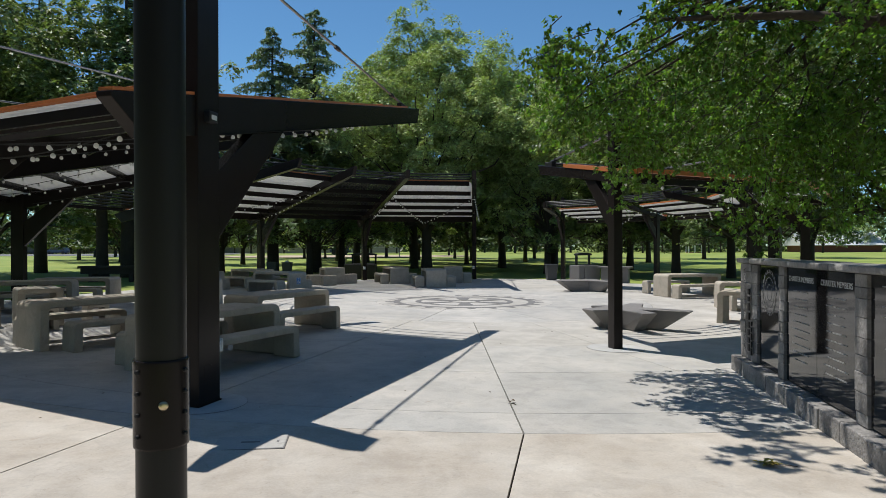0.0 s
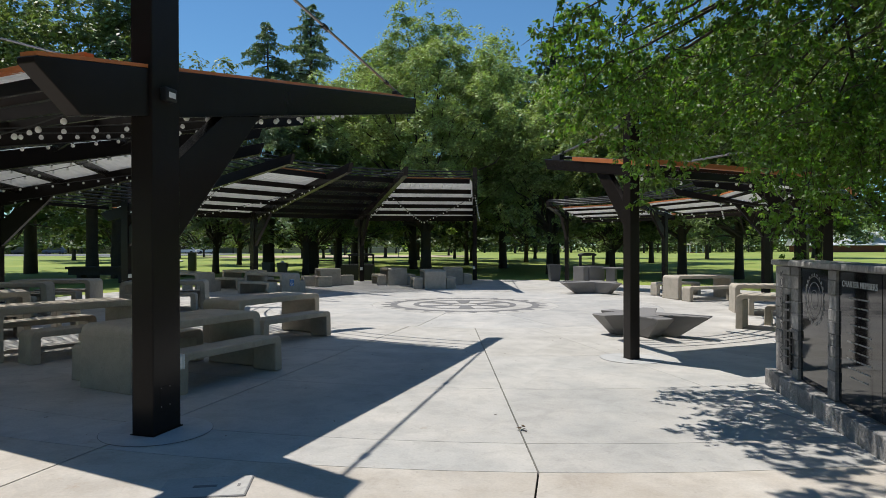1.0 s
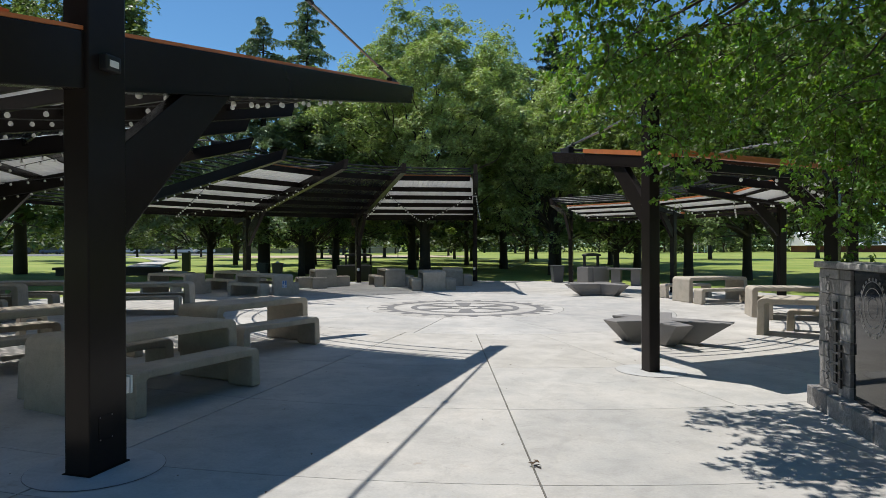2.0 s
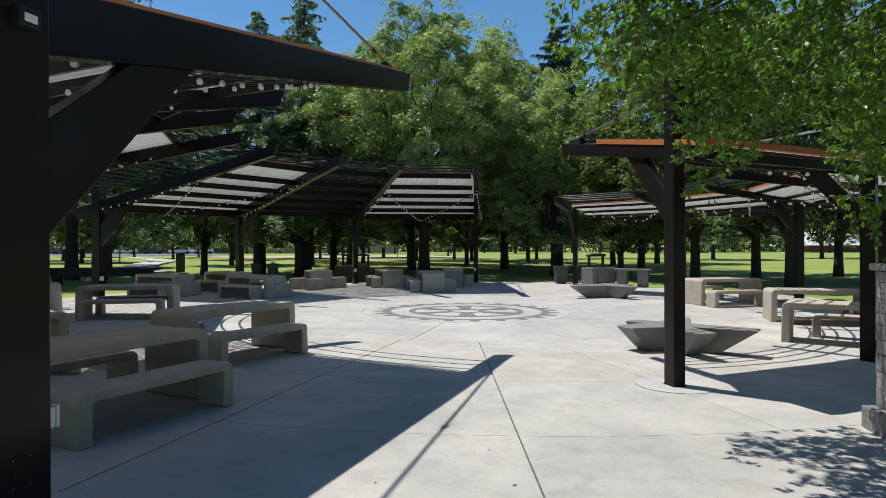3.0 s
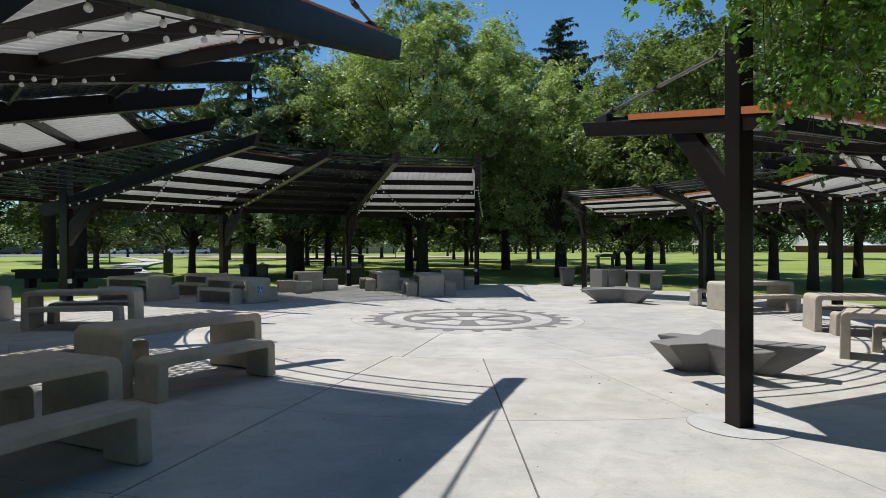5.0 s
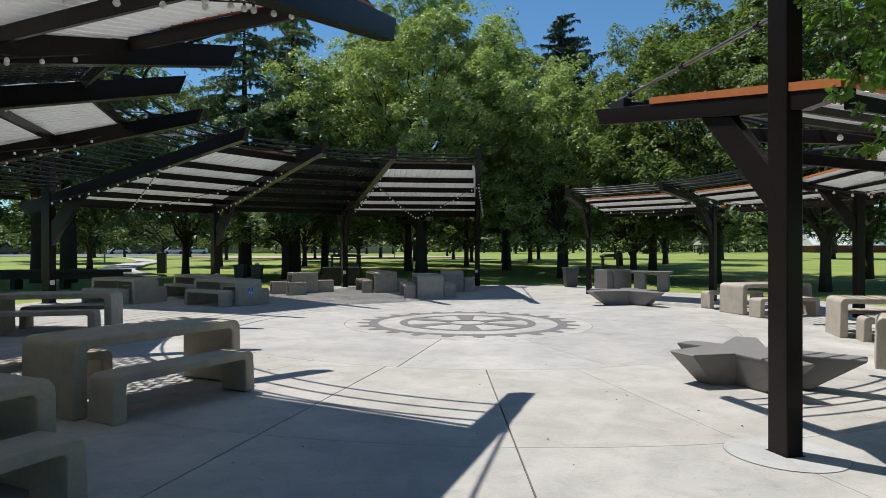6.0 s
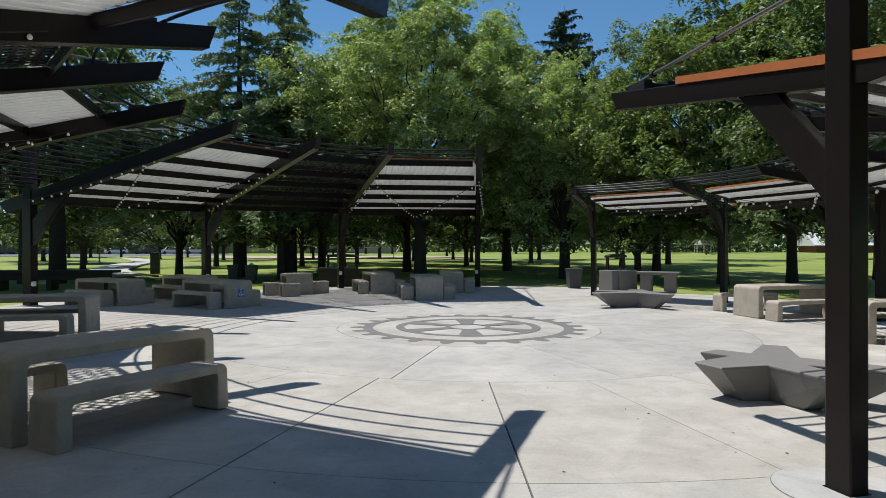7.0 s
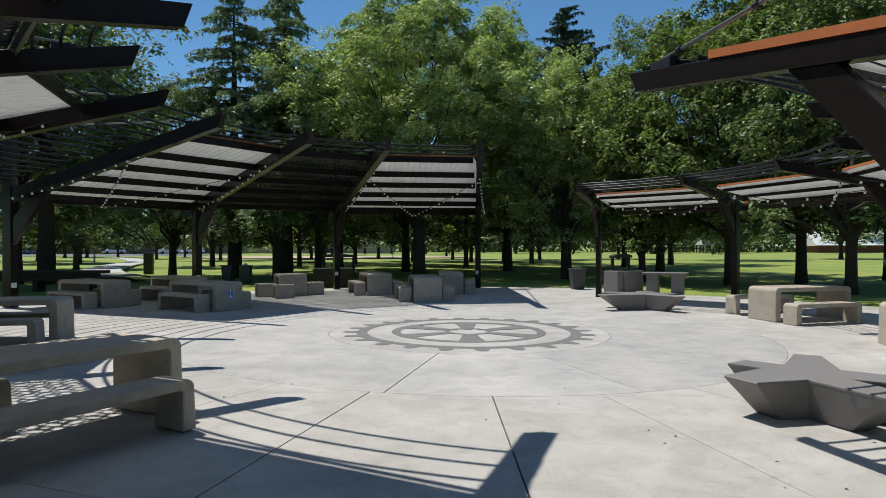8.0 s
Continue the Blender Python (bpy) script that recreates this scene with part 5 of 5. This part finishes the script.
# near oak: hanging sprays of lobed leaves over the memorial wall
def oak():
    rng, rn = random.Random(3), np.random.default_rng(3)
    base = thing("oak_tree", "large oak with hanging lobed green leaves spreading over the wall", "tree", pose(8.6, 5.2, -0.05))
    origin = Vector((8.6, 5.2, -0.05))
    wood = tube([(0, 0, 0), (0.05, 0.02, 0.5), (0.0, 0.1, 1.6), (-0.1, 0.15, 2.8), (-0.2, 0.3, 3.8), (-0.3, 0.3, 5.2), (-0.4, 0.4, 7.0), (-0.4, 0.5, 9.0)],
                [0.62, 0.46, 0.4, 0.38, 0.36, 0.28, 0.2, 0.1], 14)
    outline = [(0.0, 0.0), (0.17, 0.24), (0.10, 0.34), (0.30, 0.56), (0.16, 0.66), (0.22, 0.84), (0.0, 1.0)]
    outline = outline + [(-x, y) for x, y in outline[-2:0:-1]]
    kite = [(0.0, 0.0), (0.3, 0.55), (0.0, 1.0), (-0.3, 0.55)]
    sprays = []
    limbs = [((-6.0, 2.6, 4.6), 10), ((-5.2, 4.2, 5.4), 9), ((-6.4, 1.6, 6.0), 9), ((-4.6, 5.6, 6.6), 9), ((-3.4, 2.2, 5.4), 8), ((-2.2, 5.0, 6.0), 8), ((-1.0, 2.8, 6.6), 8), ((1.8, 4.6, 6.4), 8),
             ((-5.2, 3.0, 8.2), 9), ((-2.6, 4.2, 8.8), 9), ((0.4, 3.0, 9.4), 8), ((-4.2, 0.6, 7.6), 8), ((2.6, 1.0, 7.4), 7), ((0.5, -3.0, 7.0), 7), ((-3.0, 1.5, 10.4), 8), ((-0.5, 6.2, 7.4), 8), ((-7.4, 3.2, 6.9), 0), ((-8.2, 4.7, 7.2), 0), ((-7.2, 1.4, 6.6), 0)]
    for end, twigs in limbs:
        start = (-0.15, 0.2, rng.uniform(3.0, 5.0) if end[2] < 8 else rng.uniform(5.2, 7.5))
        path = limb_path(rng, start, end, 0.35, 9)
        merge(wood, tube(path, [0.17 - 0.0165 * j for j in range(10)], 7))
        for t in range(twigs):
            k = rng.randrange(4, 10)
            p = path[k]
            tip = p + Vector((rng.uniform(-1.0, 0.9), rng.uniform(-0.9, 1.0), rng.uniform(-0.5, 0.9)))
            twig = limb_path(rng, p, tip, 0.12, 4)
            merge(wood, tube(twig, [0.028, 0.022, 0.017, 0.012, 0.008], 5))
            for h in range(7 if end[2] > 5.6 else 5):
                q = twig[rng.randrange(2, 5)]
                drop = rng.uniform(0.1, 0.75)
                hang = q + Vector((rng.uniform(-0.75, 0.75), rng.uniform(-0.75, 0.75), -drop))
                sprays.append((q, hang))
    # low hanging sprays that reach down over the paving
    for x, y, z in ((4.1, 9.2, 1.9), (4.3, 9.1, 1.78), (4.5, 9.4, 2.0), (4.0, 9.5, 2.15), (4.7, 9.2, 1.95), (2.5, 9.4, 2.35), (2.62, 9.4, 2.5), (2.4, 9.5, 2.75), (2.8, 9.5, 2.65), (2.95, 9.5, 2.75), (3.05, 9.6, 2.9), (2.3, 9.4, 2.98), (2.55, 9.3, 2.9), (0.85, 8.0, 4.0), (1.1, 8.0, 4.1)):
        sprays.append((Vector((x + 0.15, y - 0.1, z + 1.2)) - origin if z < 3 else Vector((x + 0.7, y, z + 0.15)) - origin, Vector((x, y, z)) - origin))
    n = 0
    while n < 150:
        x, y = rng.uniform(1.2, 5.6), rng.uniform(7.4, 10.2)
        z = 2.62 + abs(rng.gauss(0, 0.75)) + 0.22 * abs(y - 8.6) + 0.35 * max(0.0, 2.0 - x)
        if z < 1.85 + 0.43 * (y - 6.0) and x < 0.1 + 0.72 * (y - 6.0):
            z = 1.85 + 0.43 * (y - 6.0) + rng.uniform(0.0, 0.5)
        if z > 4.6:
            continue
        n += 1
        rise = rng.uniform(0.25, 0.8)
        top_p = Vector((x + rng.uniform(-0.2, 0.9), y + rng.uniform(-0.6, 0.4), z + rise)) - origin
        sprays.append((top_p, Vector((x, y, z)) - origin))
        if n % 10 == 0:
            mid = Vector((-3.4 + rng.uniform(-0.8, 0.8), 2.6 + rng.uniform(-0.6, 0.8), 5.3))
            merge(wood, tube(limb_path(rng, mid, top_p, 0.15, 5), [0.04, 0.034, 0.028, 0.02, 0.014, 0.009], 5))
    # low boughs behind the wall
    for i in range(115):
        p = Vector((rng.uniform(4.9, 8.8), rng.uniform(8.2, 11.6), rng.uniform(2.1, 3.9)) if i < 75 else (rng.uniform(4.35, 6.3), rng.uniform(8.8, 10.5), rng.uniform(2.0, 3.2)))
        q = p + Vector((rng.uniform(-0.2, 0.3), rng.uniform(-0.3, 0.2), rng.uniform(0.5, 1.0)))
        sprays.append((q - origin, p - origin))
        if i % 9 == 0:
            merge(wood, tube(limb_path(rng, Vector((-1.0, 3.2, 5.2)), q - origin, 0.35, 5), [0.04, 0.034, 0.028, 0.02, 0.014, 0.009], 5))
    # high outer sprays whose shade falls on the paving beside the wall
    n = 0
    while n < 20:
        gx, gy, z = rng.uniform(2.1, 3.9), rng.uniform(4.3, 9.4), rng.uniform(5.5, 7.4)
        p = Vector((gx - 0.358 * z, gy + 0.25 * z, z))
        if z < 2.3 + 0.40 * p.y or gx < 2.1 + 0.5 * abs(math.sin(gy * 2.2)):
            continue
        n += 1
        sprays.append((p + Vector((rng.uniform(-0.2, 0.4), rng.uniform(-0.3, 0.3), 0.45)) - origin, p - origin))
        if n % 2:
            merge(wood, tube(limb_path(rng, Vector((-6.6, 2.4, 6.6)), p + Vector((0, 0, 0.4)) - origin, 0.15, 5), [0.04, 0.034, 0.028, 0.02, 0.014, 0.009], 5))
    verts, faces = [], []
    for q, hang in sprays:
        bow = Vector((rng.uniform(-0.12, 0.12), rng.uniform(-0.12, 0.12), rng.uniform(0.05, 0.2)))
        line = [q.lerp(hang, f / 5) + bow * math.sin(math.pi * f / 5) for f in range(6)]
        merge(wood, tube(line, [0.007, 0.006, 0.005, 0.004, 0.0035, 0.002], 4))
        long = (q - hang).length
        # side twigs along the spray, each ending in a rosette of leaves
        for t in range(int(8 + 11 * long)):
            f = rng.random() ** 0.7 * 4.98
            root = line[int(f)].lerp(line[int(f) + 1], f % 1)
            heading = rng.uniform(0, 6.283)
            spread = rng.uniform(0.05, 0.26)
            knot = root + Vector((math.cos(heading) * spread, math.sin(heading) * spread, rng.uniform(-0.12, 0.08)))
            high = knot.z > 4.9
            for i in range(rng.randrange(8, 13)):
                size = rng.uniform(0.042, 0.075) * (1.35 if high else 1.0)
                turn = (Matrix.Rotation(heading - 1.57 + rng.gauss(0, 1.1), 3, "Z") @ Matrix.Rotation(rng.gauss(-0.55, 0.45), 3, "X") @ Matrix.Rotation(rng.gauss(0, 0.5), 3, "Y"))
                c = knot + Vector((rng.gauss(0, 0.022), rng.gauss(0, 0.022), rng.gauss(0, 0.02)))
                b = len(verts)
                bend = rng.uniform(-0.1, 0.35)
                for ox, oy in (kite if high else outline):
                    verts.append(c + turn @ Vector((ox * size * 1.2, oy * size, (abs(ox) * bend - oy * oy * 0.18) * size)))
                faces.append(tuple(range(b, len(verts))))
    part("trunk", wood, BARK, base, smooth=True)
    part("crown", raw("crown", verts, faces, LEAF_OAK), LEAF_OAK, base, "hanging lobed oak leaves")


oak()

# ---- inlaid gear wheel ----
emblem = thing("gear_emblem", "grey gear wheel with six spokes stained into the paving", "floor emblem")


def settled(p):
    p.z += fall(p.x, p.y)
    return p


def ring_piece(name, r0, r1, z, steps=96):
    bm = bmesh.new()
    for i in range(steps):
        a0, a1 = 360 * i / steps, 360 * (i + 1) / steps
        bm.faces.new([bm.verts.new(on_slope(a, r, z)) for r, a in ((r0, a0), (r1, a0), (r1, a1), (r0, a1))])
    bmesh.ops.remove_doubles(bm, verts=bm.verts, dist=0.0005)
    bmesh.ops.recalc_face_normals(bm, faces=bm.faces)
    return part(name, bm, STAIN_GREY, emblem)


ring_piece("rim", 2.00, 2.21, 0.0040)
ring_piece("inner_ring", 1.35, 1.525, 0.0040)
ring_piece("hub", 0.38, 0.475, 0.0040)
for i in range(24):
    bm = bmesh.new()
    pts = [(2.128, -0.125), (2.24, -0.115), (2.33, -0.09), (2.385, -0.04), (2.39, 0.0), (2.385, 0.04), (2.33, 0.09), (2.24, 0.115), (2.128, 0.125)]
    bm.faces.new([bm.verts.new(settled(radial(15 * i + 4) @ Vector((x * 1.037, y * 1.037, 0.0044)))) for x, y in pts])
    part("tooth", bm, STAIN_GREY, emblem)
for i in range(6):
    bm = bmesh.new()
    bm.faces.new([bm.verts.new(settled(radial(60 * i + 31) @ Vector((x * 1.037, y * 1.037, 0.0044)))) for x, y in ((0.455, -0.12), (1.31, -0.23), (1.31, 0.23), (0.455, 0.12))])
    part("spoke", bm, STAIN_GREY, emblem)
bm = bmesh.new()
bm.faces.new([bm.verts.new(settled(radial(91) @ Vector((x, y, 0.0048)))) for x, y in ((0.30, -0.09), (0.40, -0.09), (0.40, 0.09), (0.30, 0.09))])
part("key", bm, STAIN_GREY, emblem)

# ---- small things on the paving ----
hatch = thing("access_hatch", "pale concrete access hatch set flush in the paving", "hatch", pose(-1.63, 5.56, 0.0, 0, 0, 8))
part("frame", boxed((-0.306, -0.196, -0.02), (0.306, 0.196, 0.003), 0.003), STAIN_GREY, hatch)
part("lid", boxed((-0.295, -0.185, -0.02), (0.295, 0.185, 0.006), 0.003), CONCRETE, hatch)
part("handle_slot", boxed((0.22, -0.03, 0.0055), (0.24, 0.03, 0.0075)), STAIN_GREY, hatch)
part("label_bar", boxed((-0.08, -0.02, 0.0055), (0.08, 0.02, 0.0075)), STAIN_GREY, hatch)
rng = random.Random(21)
verts, faces = [], []
for i in range(130):
    a, r = rng.uniform(225, 315), rng.uniform(5, 19)
    p = on_ring(a, r)
    s = rng.uniform(0.006, 0.022)
    t = rng.uniform(0, 6.28)
    b = len(verts)
    for dx, dy, dz in ((-1, 0, 0), (0, 0.45, 0.25), (1, 0, 0.1), (0, -0.45, 0.3)):
        verts.append((p.x + s * (dx * math.cos(t) - dy * math.sin(t)), p.y + s * (dx * math.sin(t) + dy * math.cos(t)), fall(p.x, p.y) + 0.003 + s * dz))
    faces.append((b, b + 1, b + 2, b + 3))
tagged(part("leaf_litter", raw("leaf_litter", verts, faces, LITTER), LITTER), "scattered dry brown leaf scraps on the paving", "leaf litter", kind="stuff")
# a fallen yellow sprig and a small dark sprig on a joint
for name, x, y, n, mat, label in (("fallen_sprig", 2.62, 5.22, 26, YELLOW_LEAF, "fallen yellow oak sprig on the paving"), ("dry_sprig", 0.75, 7.1, 5, LITTER, "small dry brown sprig on a paving joint")):
    verts, faces = [], []
    for i in range(n):
        c = Vector((x + rng.gauss(0, 0.04 if n > 20 else 0.02), y + rng.gauss(0, 0.03), fall(x, y) + rng.uniform(0.006, 0.04)))
        t, s = rng.uniform(0, 6.28), rng.uniform(0.02, 0.04)
        b = len(verts)
        for dx, dy, dz in ((-1, 0, 0), (0, 0.5, 0.3), (1, 0, 0.2), (0, -0.5, 0.3)):
            verts.append((c.x + s * (dx * math.cos(t) - dy * math.sin(t)), c.y + s * (dx * math.sin(t) + dy * math.cos(t)), c.z + s * dz))
        faces.append((b, b + 1, b + 2, b + 3))
    sprig = thing(name, label, "leaf sprig")
    part("leaves", raw("leaves", verts, faces, mat), mat, sprig)
    part("twig", tube([(x, y, fall(x, y) + 0.008), (x + 0.005 * n, y - 0.02, fall(x, y) + 0.01), (x + 0.008 * n, y - 0.045, fall(x, y) + 0.004)], 0.004, 5), BARK, sprig)

# ---- paving pieces ----
RINGS = [2.74, 5.62, 9.10, 11.46, 13.64, 14.37, 17.6, 21.0, 24.2]
JOINT_ANGLES = sorted([84.6, 96.9, 109.2, 121.5, 133.7, 146.0, 158.3, 170.6, 182.9, 195.2, 207.5, 219.7, 232.0, 244.4, 256.7,
                       271.1, 284.1, 297.0, 310.0, 323.8, 337.6, 351.3, 5.0, 18.7, 32.4, 46.0, 59.6, 72.1])
disc = bmesh.new()
dv = [disc.verts.new(on_slope(3 * i, 2.735, 0.0)) for i in range(120)]
disc.faces.new(dv)
part("slab", disc, CONCRETE_WARM, plaza)
INNER = [258.4, 290.0, 325, 0, 35, 72, 108, 146, 184, 222]
for j, (r0, r1) in enumerate(zip(RINGS, RINGS[1:])):
    cuts = sorted(INNER) if j == 0 else JOINT_ANGLES
    for a, b in zip(cuts, cuts[1:] + [cuts[0] + 360]):
        mid = ((a + b) / 2) % 360
        limit = 24.5 if 215 < mid < 325 else (14.4 if 60 < mid <= 215 else 12.4)
        if r1 > limit:
            if r0 > limit - 0.3:
                continue
            slab(a, b, r0, limit, CONCRETE)
            continue
        slab(a, b, r0, r1, CONCRETE_TAN if j >= 5 else (CONCRETE_WARM if j == 1 else CONCRETE), -2.1 if j == 5 and a == 271.1 else 0.0, -2.1 if j == 5 and b == 271.1 else 0.0)
for roof, frames in ((LEFT, LEFT_FRAMES), (RIGHT, RIGHT_FRAMES)):
    for a, turned in frames:
        p = on_ring(a, roof.post) + (RIGHT_SHIFT if roof is RIGHT else Vector((0, 0, 0)))
        for name, rad, z, mat in (("pad_joint", 0.483, 0.0025, STAIN_GREY), ("pad", 0.478, 0.0055, PAD)):
            bm = bmesh.new()
            bm.faces.new([bm.verts.new((p.x + rad * math.cos(math.pi * i / 24), p.y + rad * math.sin(math.pi * i / 24), z + fall(p.x + rad * math.cos(math.pi * i / 24), p.y + rad * math.sin(math.pi * i / 24)))) for i in range(48)])
            part(name, bm, mat, plaza)
